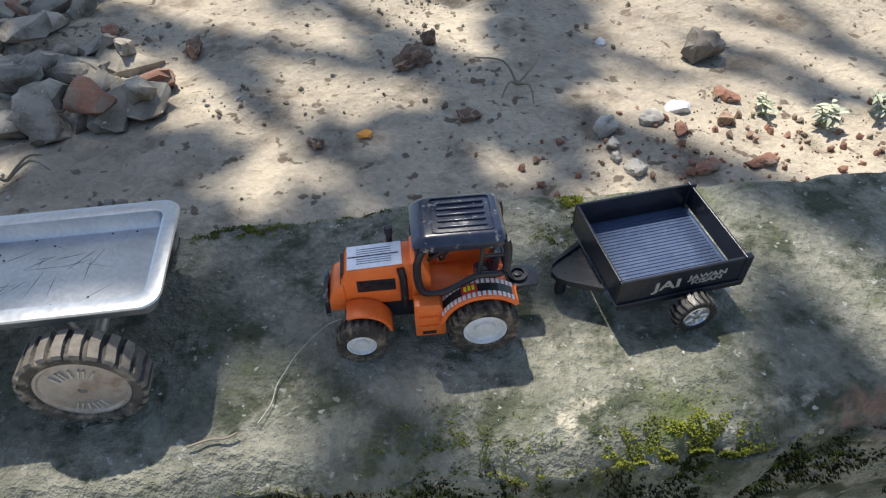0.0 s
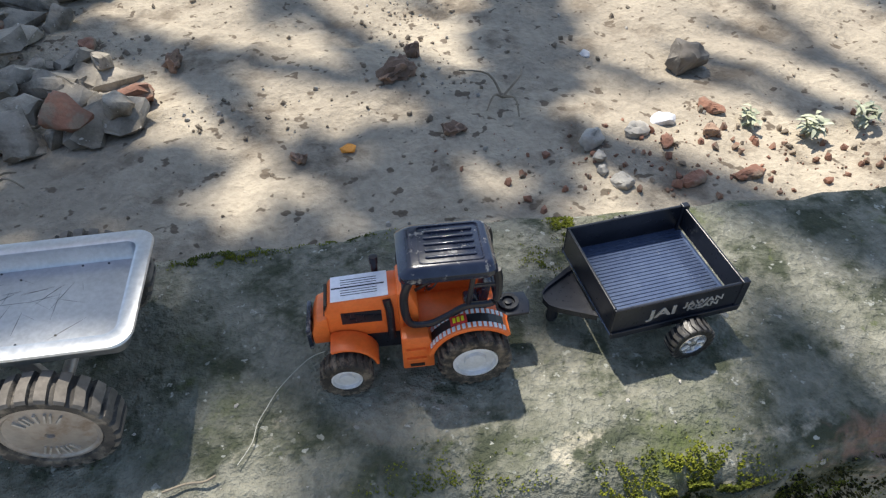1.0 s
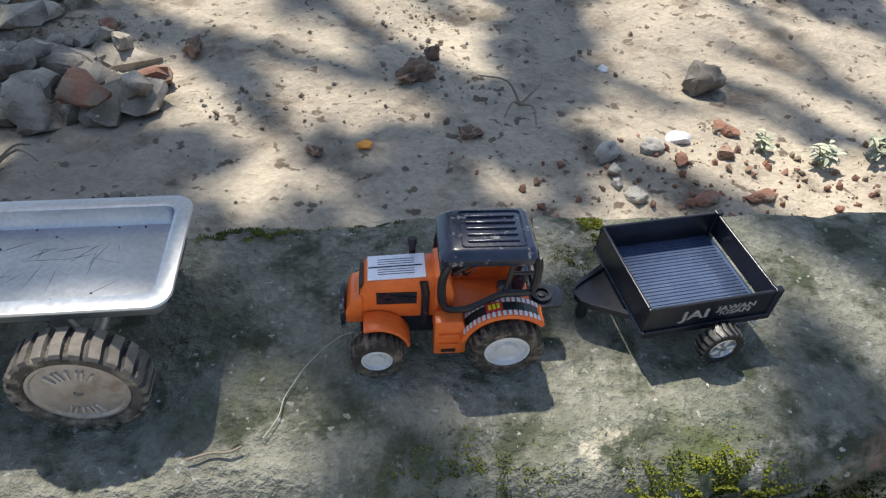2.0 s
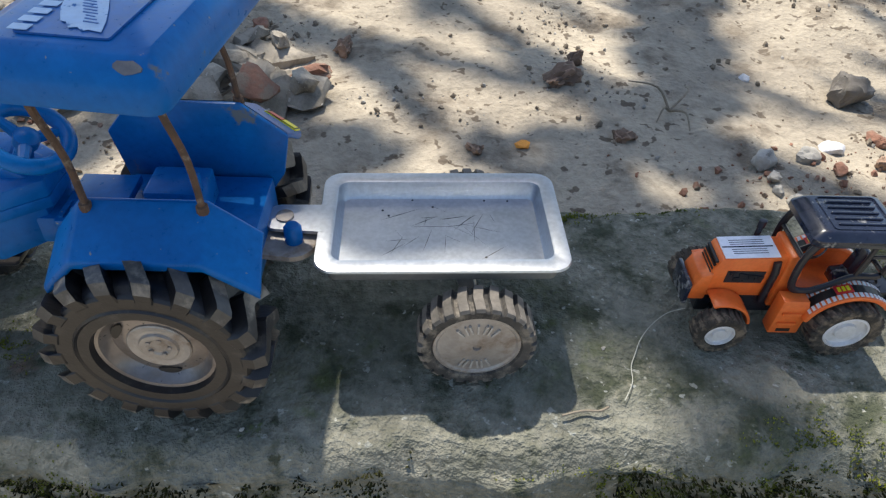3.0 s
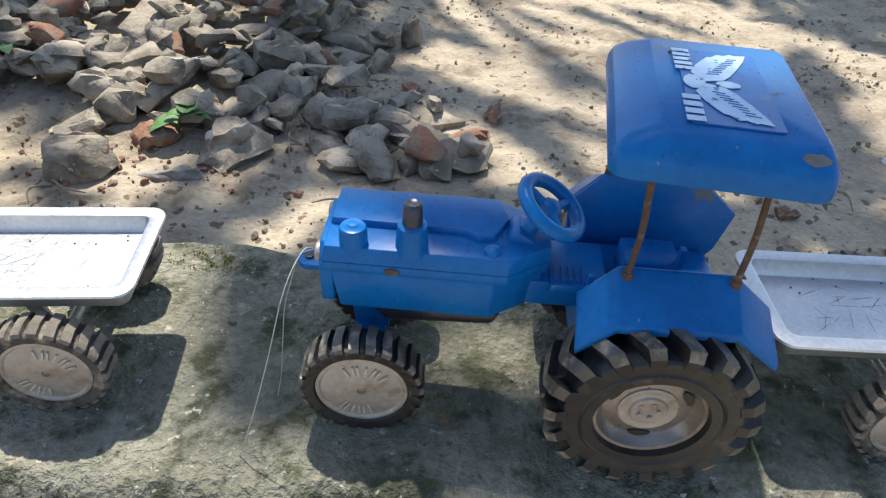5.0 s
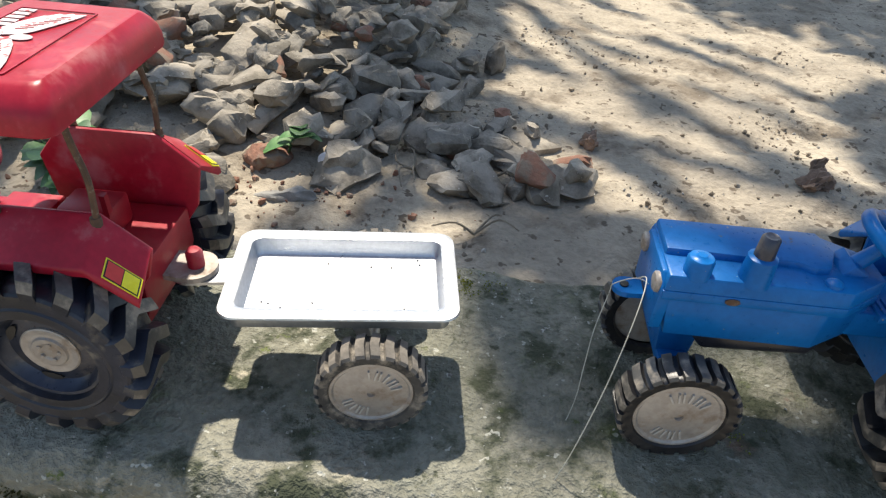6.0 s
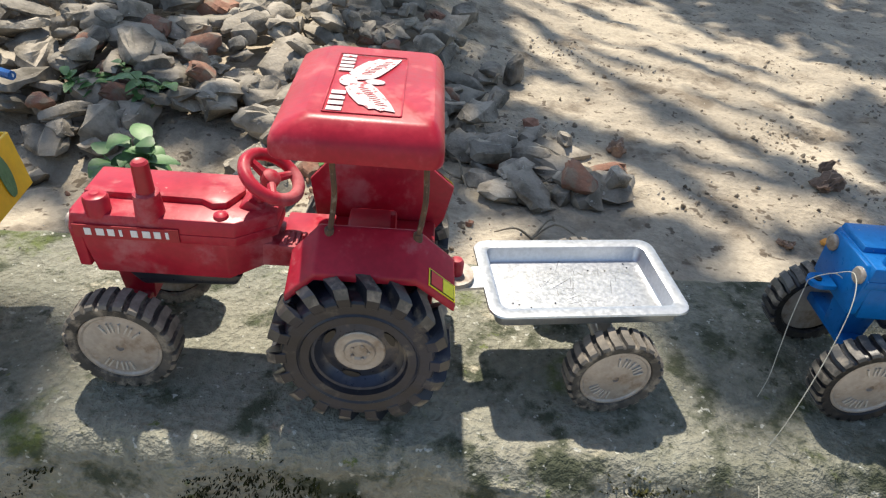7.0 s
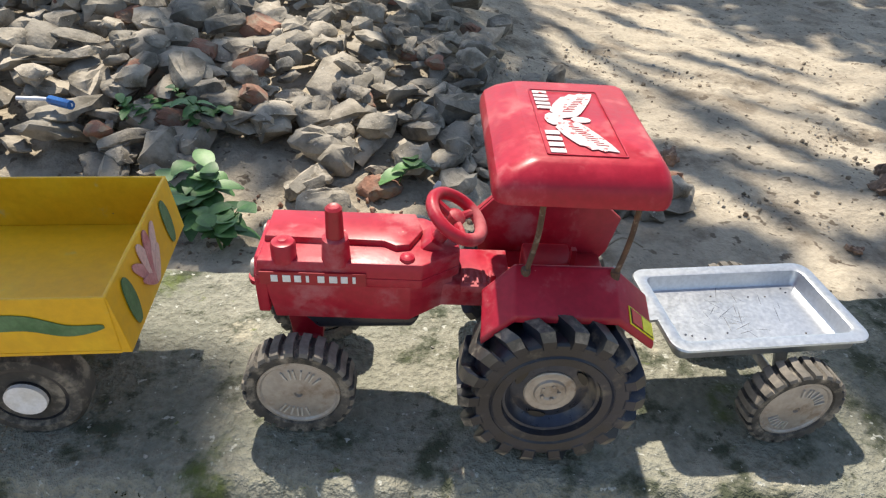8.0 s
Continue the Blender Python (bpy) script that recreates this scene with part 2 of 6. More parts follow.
def loops(rings, bm=None, close_start=True, close_end=True):
    """Skin over rings of equal length."""
    bm = bm or bmesh.new()
    vs = [[bm.verts.new(p) for p in ring] for ring in rings]
    n = len(rings[0])
    for a, b in zip(vs, vs[1:]):
        for i in range(n):
            bm.faces.new((a[i], a[(i + 1) % n], b[(i + 1) % n], b[i]))
    if close_start:
        bm.faces.new(vs[0][::-1])
    if close_end:
        bm.faces.new(vs[-1])
    return bm

def lathe(profile, axis="y", segs=40, centre=(0, 0, 0), bm=None):
    """Profile of (radius, distance along the axis), turned round it."""
    c = Vector(centre)
    rings = []
    for r, h in profile:
        ring = []
        for i in range(segs):
            a = 2 * math.pi * i / segs
            u, v = r * math.cos(a), r * math.sin(a)
            p = {"y": (u, h, v), "z": (u, v, h), "x": (h, u, v)}[axis]
            ring.append(c + Vector(p))
        rings.append(ring)
    return loops(rings, bm)

def tube(pts, r, segs=8, bm=None, taper=None):
    pts = [Vector(p) for p in pts]
    rings = []
    for i, p in enumerate(pts):
        d = (pts[min(i + 1, len(pts) - 1)] - pts[max(i - 1, 0)]).normalized()
        side = d.cross(Vector((0, 0, 1)) if abs(d.z) < 0.9 else Vector((1, 0, 0))).normalized()
        up = side.cross(d)
        rr = r if taper is None else r + (taper - r) * i / (len(pts) - 1)
        rings.append([p + rr * (math.cos(a) * side + math.sin(a) * up) for a in (2 * math.pi * k / segs for k in range(segs))])
    return loops(rings, bm)

def rrect(w, h, r, z, n=5, cx=0.0, cy=0.0):
    ring = []
    for sx, sy, a0 in ((1, 1, 0), (-1, 1, 90), (-1, -1, 180), (1, -1, 270)):
        for k in range(n + 1):
            a = radians(a0 + 90 * k / n)
            ring.append((cx + sx * (w / 2 - r) + r * math.cos(a), cy + sy * (h / 2 - r) + r * math.sin(a), z))
    return ring

def spline(pts, steps=8):
    """A smooth line through points."""
    pts = [Vector(p) for p in pts]
    out = []
    for i in range(len(pts) - 1):
        p0, p1, p2, p3 = pts[max(i - 1, 0)], pts[i], pts[i + 1], pts[min(i + 2, len(pts) - 1)]
        for k in range(steps):
            t = k / steps
            out.append(0.5 * (2 * p1 + (p2 - p0) * t + (2 * p0 - 5 * p1 + 4 * p2 - p3) * t * t + (3 * p1 - p0 - 3 * p2 + p3) * t ** 3))
    out.append(pts[-1])
    return out

def lettering(body, size, thick):
    """A word as a mesh in the built-in font, flat in x and y."""
    cu = bpy.data.curves.new("lettering", "FONT")
    cu.body, cu.size, cu.extrude, cu.align_x, cu.align_y, cu.offset = body, size, thick, "CENTER", "CENTER", size * 0.022
    ob = bpy.data.objects.new("lettering", cu)
    me = bpy.data.meshes.new_from_object(ob)
    bpy.data.objects.remove(ob)
    bpy.data.curves.remove(cu)
    return me

def bars(n, length, height, thick, m, bm=None, gap=0.35, seed=3):
    """A row of plain bars that stand for a word, at the pose m."""
    bm = bm or bmesh.new()
    rng = random.Random(seed)
    step = length / n
    for i in range(n):
        w = step * (1 - gap)
        x = -length / 2 + step * (i + 0.5)
        h = height * rng.uniform(0.9, 1.0)
        b0 = len(bm.verts)
        box(x - w / 2, x + w / 2, -h / 2, h / 2, 0, thick, bm)
        bm.verts.ensure_lookup_table()
        for v in bm.verts[b0:]:
            v.co = m @ v.co
    return bm

# ---- ledge and ground ----
GROUND = -0.26

def mound(x, y):
    """Height of the rubble heap over the flat soil."""
    d = max(0.0, min(1.0, (-0.40 - x + 0.10 * math.sin(5 * y)) / 0.9)) * max(0.0, min(1.0, (y - 0.66) / 0.45))
    return 0.13 * d * (2 - d)

def soil(x, y):
    v = Vector((x, y, 0.0))
    h = 0.016 * noise.noise(v * 2.1) + 0.010 * noise.noise(v * 7.0) + 0.0065 * noise.noise(v * 19.0) + 0.0042 * noise.noise(v * 43.0)
    h += 0.012 * max(0.0, noise.noise(v * 11.0 + Vector((7, 3, 1))) - 0.25)
    return GROUND + h + 0.6 * mound(x, y)

def axis_steps(lo, hi, step, far):
    inner = list(np.arange(lo, hi, step))
    out, d, a, b = [], step, lo, hi
    left, right = [], []
    while d < far:
        d *= 1.5
        a -= d
        b += d
        left.append(a)
        right.append(b)
    return left[::-1] + [float(v) for v in inner] + right

def build_ground():
    xs, ys = axis_steps(-2.2, 1.1, 0.011, 90.0), axis_steps(0.1, 2.4, 0.011, 90.0)
    verts, faces = [], []
    for y in ys:
        for x in xs:
            near = -2.6 < x < 1.5 and -0.5 < y < 2.9
            verts.append((x, y, soil(x, y) if near else GROUND))
    w = len(xs)
    for j in range(len(ys) - 1):
        for i in range(w - 1):
            faces.append((j * w + i, j * w + i + 1, (j + 1) * w + i + 1, (j + 1) * w + i))
    me = bpy.data.meshes.new("ground")
    me.from_pydata(verts, [], faces)
    m = surface("sandy soil", (0.44, 0.38, 0.295), (0.335, 0.29, 0.228), 0.95, big=3.2, fine=95, stain=(0.20, 0.165, 0.125), stain_from=0.585, stain_soft=0.09, stain_scale=9, bump=0.9, depth=0.006, speck=(0.15, 0.12, 0.09), speck_from=0.64, speck_scale=42, spec=0.2)
    return tagged(part_mesh("ground", me, m, None, "", True, 180), "dry sandy soil with footprints, crumbs and dirt", "ground", kind="structure")

build_ground()

FAR, NEAR = 0.150, -0.032        # the ledge's far and near edges at x = 0

def ledge_edges(x):
    v = Vector((x, 0, 0))
    far = FAR - 0.020 * x + 0.006 * noise.noise(v * 6) + 0.006 * noise.noise(v * 19 + Vector((0, 5, 0))) + 0.003 * noise.noise(v * 55)
    near = NEAR - 0.012 * x + 0.006 * noise.noise(v * 5 + Vector((0, 0, 9))) + 0.005 * noise.noise(v * 21 + Vector((0, 3, 9))) + 0.003 * noise.noise(v * 60 + Vector((0, 3, 9)))
    return far, near

def top_height(x, y):
    v = Vector((x, y, 0))
    edge = max(0.0, min(1.0, (0.0 - y) / 0.03))
    rise = max(0.0, min(1.0, (-0.62 - x) / 0.08))          # a slightly thicker screed towards the red tractor
    return 0.0055 * rise * rise * (3 - 2 * rise) + 0.0016 * noise.noise(v * 9) + (0.0008 + 0.0042 * edge) * noise.noise(v * 40) + (0.0006 + 0.0022 * edge) * noise.noise(v * 110) - 0.0016 - 0.002 * edge

def build_ledge():
    xs = axis_steps(-1.25, 0.5, 0.0045, 1.0)
    verts, faces, w = [], [], 0
    for x in xs:
        far, near = ledge_edges(x)
        ring = []
        for k in range(12):                       # far face, rough, undercut
            t = k / 12
            z = -0.32 + 0.31 * t
            ring.append((x, far + 0.012 * noise.noise(Vector((x * 14, z * 14, 2))) + 0.004, z))
        for k in range(64):                       # top
            t = k / 63
            y = far + (near - far) * t
            drop = 0.010 * max(0, 1 - (far - y) / 0.012) ** 2 + 0.012 * max(0, 1 - (y - near) / 0.013) ** 2
            ring.append((x, y, top_height(x, y) - drop))
        for k in range(1, 26):                    # near face
            t = k / 25
            z = -0.012 - 0.31 * t ** 1.3
            y = near - 0.008 * (1 - (1 - t) ** 4) + 0.009 * noise.noise(Vector((x * 11, z * 16, 8))) * min(1, t * 8) + 0.003 * noise.noise(Vector((x * 45, z * 45, 1)))
            ring.append((x, y, z))
        w = len(ring)
        verts += ring
    n = len(xs)
    for j in range(n - 1):
        for i in range(w - 1):
            faces.append((j * w + i, (j + 1) * w + i, (j + 1) * w + i + 1, j * w + i + 1))
        faces.append((j * w + w - 1, (j + 1) * w + w - 1, (j + 1) * w, j * w))
    faces.append(tuple(range(w)))
    faces.append(tuple(range((n - 1) * w, n * w))[::-1])
    me = bpy.data.meshes.new("wall_ledge")
    me.from_pydata(verts, [], faces)
    m = surface("weathered cement", (0.325, 0.31, 0.25), (0.205, 0.21, 0.17), 0.93, big=9, fine=210, stain=(0.062, 0.070, 0.046), stain_from=0.565, stain_soft=0.075, stain_scale=30, bump=1.0, depth=0.0050, speck=(0.42, 0.42, 0.37), speck_from=0.68, speck_scale=170, spec=0.2, spread=0.13)
    nt = m.node_tree
    # brick showing through the worn edge, and green algae in uneven patches
    bsdf = nt.nodes["Principled BSDF"]
    base = bsdf.inputs["Base Color"].links[0].from_socket
    tc = nt.nodes.new("ShaderNodeTexCoord").outputs["Object"]
    def layer(base, scale, lo, hi, colour, detail=6.0):
        no = nt.nodes.new("ShaderNodeTexNoise")
        no.inputs["Scale"].default_value, no.inputs["Detail"].default_value, no.inputs["Roughness"].default_value = scale, detail, 0.7
        nt.links.new(tc, no.inputs["Vector"])
        mr = nt.nodes.new("ShaderNodeMapRange")
        mr.interpolation_type = "SMOOTHSTEP"
        mr.inputs["From Min"].default_value, mr.inputs["From Max"].default_value = lo, hi
        nt.links.new(no.outputs["Fac"], mr.inputs["Value"])
        mx = nt.nodes.new("ShaderNodeMix")
        mx.data_type = "RGBA"
        nt.links.new(mr.outputs["Result"], mx.inputs[0])
        nt.links.new(base, mx.inputs[6])
        mx.inputs[7].default_value = (*colour, 1)
        return mx.outputs[2]
    c = layer(base, 11, 0.56, 0.72, (0.10, 0.125, 0.035))
    c = layer(c, 6.5, 0.62, 0.70, (0.30, 0.18, 0.135))
    c = layer(c, 17, 0.60, 0.70, (0.42, 0.385, 0.30))
    c = layer(c, 75, 0.60, 0.68, (0.075, 0.08, 0.055))
    c = layer(c, 48, 0.63, 0.70, (0.13, 0.155, 0.055))
    # damp stretch of cement, tree shade added to its dark colour, broken by noise
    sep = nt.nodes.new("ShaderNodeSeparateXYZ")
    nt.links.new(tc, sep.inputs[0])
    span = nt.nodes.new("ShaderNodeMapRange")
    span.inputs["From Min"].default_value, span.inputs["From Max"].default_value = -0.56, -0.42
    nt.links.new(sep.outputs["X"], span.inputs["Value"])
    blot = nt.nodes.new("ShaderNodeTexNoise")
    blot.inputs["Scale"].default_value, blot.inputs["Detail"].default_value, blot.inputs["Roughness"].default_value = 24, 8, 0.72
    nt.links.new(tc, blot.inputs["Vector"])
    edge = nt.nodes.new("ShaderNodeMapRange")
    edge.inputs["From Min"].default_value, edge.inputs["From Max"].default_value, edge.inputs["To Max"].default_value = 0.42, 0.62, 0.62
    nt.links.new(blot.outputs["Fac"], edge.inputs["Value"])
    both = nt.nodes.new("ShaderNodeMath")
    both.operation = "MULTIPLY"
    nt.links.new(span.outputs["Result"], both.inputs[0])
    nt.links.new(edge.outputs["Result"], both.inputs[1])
    damp_shade = nt.nodes.new("ShaderNodeMix")
    damp_shade.data_type = "RGBA"
    nt.links.new(both.outputs[0], damp_shade.inputs[0])
    nt.links.new(c, damp_shade.inputs[6])
    damp_shade.inputs[7].default_value = (0.060, 0.068, 0.045, 1)
    c = damp_shade.outputs[2]
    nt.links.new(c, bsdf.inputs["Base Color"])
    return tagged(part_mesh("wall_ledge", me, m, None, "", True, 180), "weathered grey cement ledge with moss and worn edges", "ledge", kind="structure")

build_ledge()

# ---- wheels ----
MESHES = {}

def tread(R, width, n, base, lug, half, lean, bore, depth_in, bulge=1.03, ridge=0.0, start=0.79):
    """A tyre as one skin: a turned carcass whose skin is raised where the lugs run over both shoulders."""
    w = width / 2
    side = [(bore, -w * depth_in, 0), (bore * 1.05, -w * 0.96, 0)]
    if ridge:
        side += [(R * (ridge - 0.02), -w * 0.97, 0), (R * ridge, -w * 1.03, 0), (R * (ridge + 0.02), -w * 0.97, 0)]
    side += [(R * start, -w, 0), (R * (start + 0.01), -w, 1), (R * start * 0.5 + base * 0.5, -w, 2), (base * 0.985, -w * 0.93, 3), (base, -w * 0.80, 3), (base, -w * 0.45, 3), (base, -w * 0.08, 3)]
    prof = side + [(r, -y, f) for r, y, f in reversed(side)]
    offs = ((-half * 1.12, 0), (-half * 0.9, 1), (0, 1), (half * 0.9, 1), (half * 1.12, 0), (0.5, 0))
    rings = []
    for r, y, flag in prof:
        ring = []
        t = min(1.0, max(0.0, (w - abs(y)) / w))            # from shoulder to middle
        for i in range(n):
            for off, up in offs:
                a = 2 * math.pi * (i + off + lean * t) / n
                rr = r + (lug * (0, 0, 0.5, 1.0)[flag] if up else 0.0)
                yy = y * (1, (1 + bulge) / 2, bulge, 1)[flag] if up else y
                ring.append((rr * math.cos(a), yy, rr * math.sin(a)))
        rings.append(ring)
    bm = loops(rings, None, False, False)
    bm.faces.ensure_lookup_table()
    per = n * len(offs)
    for k in range(len(prof) - 1):
        if prof[k][2] >= 2 and prof[k + 1][2] >= 2:
            for i in range(per):
                if i % 6 in (1, 2):
                    bm.faces[k * per + i].material_index = 1
    return bm

def small_wheel_meshes(R, width, lugs, tyre_mat, key):
    """Tyre with blocks on both shoulders, and a shallow domed disc with raised marks."""
    if key in MESHES:
        return MESHES[key]
    w = width / 2
    bm = tread(R, width, lugs, R * 0.925, R * 0.075, 0.33, 0.12, R * 0.73, 0.7, 1.03, 0.0, 0.86)
    tyre = bpy.data.meshes.new("tyre"); bmesh.ops.recalc_face_normals(bm, faces=bm.faces); bm.to_mesh(tyre); bm.free()
    tyre.materials.append(tyre_mat)
    tyre.shade_smooth(); tyre.set_sharp_from_angle(angle=radians(28))
    tyre.materials.append(M_PALELUG if tyre_mat == M_DUSTY else M_LUG)
    bm = lathe([(R * 0.74, w * 0.5), (R * 0.745, -w * 0.70), (R * 0.735, -w * 0.84), (R * 0.69, -w * 0.86), (R * 0.655, -w * 0.74), (R * 0.45, -w * 0.82), (R * 0.2, -w * 0.88), (R * 0.075, -w * 0.90), (R * 0.06, -w * 0.74)], "y", 44)
    disc = bpy.data.meshes.new("wheel"); bmesh.ops.recalc_face_normals(bm, faces=bm.faces); bm.to_mesh(disc); bm.free()
    disc.materials.append(M_WHEEL)
    disc.shade_smooth(); disc.set_sharp_from_angle(angle=radians(35))
    bm = bmesh.new()
    for count, mid, span in ((5, 90, 96), (4, -90, 70)):
        for k in range(count):
            a = radians(mid + span * (0.5 - (k + 0.5) / count))
            m = Matrix.Translation((R * 0.46 * math.cos(a), -w * 0.79, R * 0.46 * math.sin(a))) @ Matrix.Rotation(-a + math.pi / 2, 4, "Y") @ Matrix.Rotation(math.pi / 2, 4, "X")
            for x0, x1, z0, z1 in ((-0.055, -0.025, -0.10, 0.10), (0.02, 0.05, -0.10, 0.10)) if k % 2 else ((-0.02, 0.012, -0.10, 0.10),):
                b0 = len(bm.verts)
                box(x0 * R, x1 * R, z0 * R, z1 * R, 0, 0.0011, bm)
                bm.verts.ensure_lookup_table()
                for v in bm.verts[b0:]:
                    v.co = m @ v.co
    bmesh.ops.recalc_face_normals(bm, faces=bm.faces)
    mark = bpy.data.meshes.new("raised_mark"); bm.to_mesh(mark); bm.free()
    mark.materials.append(M_LETTER)
    MESHES[key] = tyre, disc, mark
    return MESHES[key]

def small_wheel(parent, at, R, width, lugs, tyre_mat, key, outward=-1, yaw=0.0, spin=0.0, label=""):
    tyre, disc, mark = small_wheel_meshes(R, width, lugs, tyre_mat, key)
    ob = part_mesh("wheel", disc, None, parent, label)
    ob.matrix_basis = Matrix.Translation(at) @ Matrix.Rotation(radians(yaw + (0 if outward < 0 else 180)), 4, "Z") @ Matrix.Rotation(radians(spin), 4, "Y")
    part_mesh("tyre", tyre, None, ob)
    tagged(part_mesh("raised_mark", mark, None, ob, "raised worn marks"), kind="stuff")
    return ob

def big_wheel_meshes(R, width, rim_mat, hub_mat, tyre_mat, key, slots):
    if key in MESHES:
        return MESHES[key]
    w = width / 2
    bm = tread(R, width, 18, R * 0.845, R * 0.155, 0.24, 0.55, R * 0.51, 0.5, 1.07, 0.65, 0.77)
    tyre = bpy.data.meshes.new("tyre"); bm.to_mesh(tyre); bm.free()
    tyre.materials.append(tyre_mat)
    tyre.shade_smooth(); tyre.set_sharp_from_angle(angle=radians(28))
    tyre.materials.append(M_PALELUG if tyre_mat == M_DUSTY else M_LUG)
    bm = lathe([(R * 0.54, w * 0.2), (R * 0.54, -w * 0.66), (R * 0.52, -w * 0.74), (R * 0.49, -w * 0.71), (R * 0.46, -w * 0.46), (R * 0.42, -w * 0.33), (R * 0.32, -w * 0.40), (R * 0.30, -w * 0.42), (R * 0.1, -w * 0.40)], "y", 56)
    rim = bpy.data.meshes.new("wheel"); bmesh.ops.recalc_face_normals(bm, faces=bm.faces); bm.to_mesh(rim); bm.free()
    rim.materials.append(rim_mat)
    rim.shade_smooth(); rim.set_sharp_from_angle(angle=radians(35))
    bm = lathe([(R * 0.29, -w * 0.36), (R * 0.285, -w * 0.47), (R * 0.27, -w * 0.50), (R * 0.21, -w * 0.46), (R * 0.18, -w * 0.47), (R * 0.165, -w * 0.54), (R * 0.11, -w * 0.535), (R * 0.085, -w * 0.48), (R * 0.03, -w * 0.48)], "y", 40)
    for k in range(5):
        a = 2 * math.pi * k / 5
        lathe([(R * 0.022, -w * 0.45), (R * 0.022, -w * 0.565), (R * 0.012, -w * 0.58)], "y", 8, (R * 0.10 * math.cos(a), 0, R * 0.10 * math.sin(a)), bm)
    bmesh.ops.recalc_face_normals(bm, faces=bm.faces)
    hub = bpy.data.meshes.new("hub"); bm.to_mesh(hub); bm.free()
    hub.materials.append(hub_mat)
    w3 = []
    for a0 in slots:                      # openings in the disc, dark inside
        a = radians(a0)
        ca, sa = math.cos(a), math.sin(a)
        rings = []
        for y in (-w * 0.28, -w * 0.43):
            ring = []
            for k in range(10):
                b = 2 * math.pi * k / 10
                u, v = R * 0.042 * math.cos(b), R * 0.105 * math.sin(b) * (1 - 0.3 * math.cos(b))
                r = R * 0.380 + u
                ring.append((r * ca - v * sa, y, r * sa + v * ca))
            rings.append(ring)
        bm = loops(rings)
        bmesh.ops.recalc_face_normals(bm, faces=bm.faces)
        me = bpy.data.meshes.new("slot"); bm.to_mesh(me); bm.free()
        me.materials.append(M_STICKBLK)
        w3.append(me)
    slot = w3
    MESHES[key] = tyre, rim, hub, slot
    return MESHES[key]

def big_wheel(parent, at, R, width, mats, key, outward=-1, slots=(30, 150, 270), label="", tilt=0.0):
    tyre, rim, hub, slot = big_wheel_meshes(R, width, *mats, key, slots)
    ob = part_mesh("wheel", rim, None, parent, label)
    ob.matrix_basis = Matrix.Translation(at) @ Matrix.Rotation(radians(0 if outward < 0 else 180), 4, "Z") @ Matrix.Rotation(radians(tilt), 4, "X")
    part_mesh("tyre", tyre, None, ob)
    part_mesh("hub", hub, None, ob)
    for me in slot:
        part_mesh("slot", me, None, ob)
    return ob

# ---- the two large toy tractors ----
def fender_rings(sign):
    """Inner and outer profiles of a mudguard; it slopes down outwards, and the far one stands higher."""
    yo, zo, yi, zi = (0.0495, 0.0925, 0.0290, 0.1055) if sign < 0 else (0.0540, 0.0985, 0.0330, 0.1125)
    prof = [(-0.0375, -0.0150), (-0.0225, 0.0), (0.0265, 0.0), (0.0465, -0.0150)]
    return [(px, sign * yo, zo + pz) for px, pz in prof], [(px * 0.98, sign * yi, zi + pz * 1.1) for px, pz in prof]

def mudguard(root, sign, paint):
    outer, inner = fender_rings(sign)
    bm = bmesh.new()
    t = 0.0022
    rows = []
    for ring in (inner, outer):
        rows.append([bm.verts.new(p) for p in ring])
    lip = [bm.verts.new((x, y, z - 0.0045)) for x, y, z in outer]
    low = [bm.verts.new((x * 0.95, y - sign * t, z - t * 1.6)) for x, y, z in outer]
    lowin = [bm.verts.new((x * 0.95, y, z - t * 1.2)) for x, y, z in inner]
    for a, b in ((rows[0], rows[1]), (rows[1], lip), (lip, low), (low, lowin)):
        for i in range(3):
            bm.faces.new((a[i], a[i + 1], b[i + 1], b[i]))
    for i in (0, 3):
        bm.faces.new((rows[0][i], rows[1][i], lip[i], low[i], lowin[i]) if i == 0 else (lowin[i], low[i], lip[i], rows[1][i], rows[0][i]))
    # inner side plate
    wall = [(x, z) for x, _, z in inner] + [(0.041, 0.074), (0.030, 0.058), (-0.024, 0.056), (-0.033, 0.066)]
    y = inner[0][1]
    prism(wall, "y", y - sign * 0.0025, y + sign * 0.0002, bm)
    bevel(bm, 0.0012, 2, 20)
    return part("mudguard", bm, paint, root, smooth=True, angle=35)

def tail_marker(root, sign, flip=False):
    """Red and yellow sticker with a black edge on the mudguard's rear slope."""
    outer, inner = fender_rings(sign)
    o1, o2, i1, i2 = (Vector(p) for p in (outer[2], outer[3], inner[2], inner[3]))
    def at(u, v, lift):
        a = o1.lerp(o2, v)
        b = i1.lerp(i2, v)
        n = (o2 - o1).cross(i1 - o1).normalized()
        n = n if n.z > 0 else -n
        return a.lerp(b, u) + n * lift
    def patch(u0, u1, v0, v1, l0, l1):
        bm = bmesh.new()
        loops([[at(u, v, l) for u, v in ((u0, v0), (u1, v0), (u1, v1), (u0, v1))] for l in (l0, l1)], bm)
        return bm
    edge = part("marker_sticker", patch(0.06, 0.42, 0.30, 0.97, 0.0, 0.0006), M_STICKYEL, root, "red and yellow warning sticker")
    part("black_border", patch(0.08, 0.40, 0.325, 0.945, 0.0006, 0.0008), M_STICKBLK, edge)
    part("red_field", patch(0.10, 0.38, 0.35, 0.63, 0.0008, 0.0011), M_STICKRED, edge)
    part("yellow_field", patch(0.10, 0.38, 0.645, 0.92, 0.0008, 0.0011), M_STICKYEL, edge)

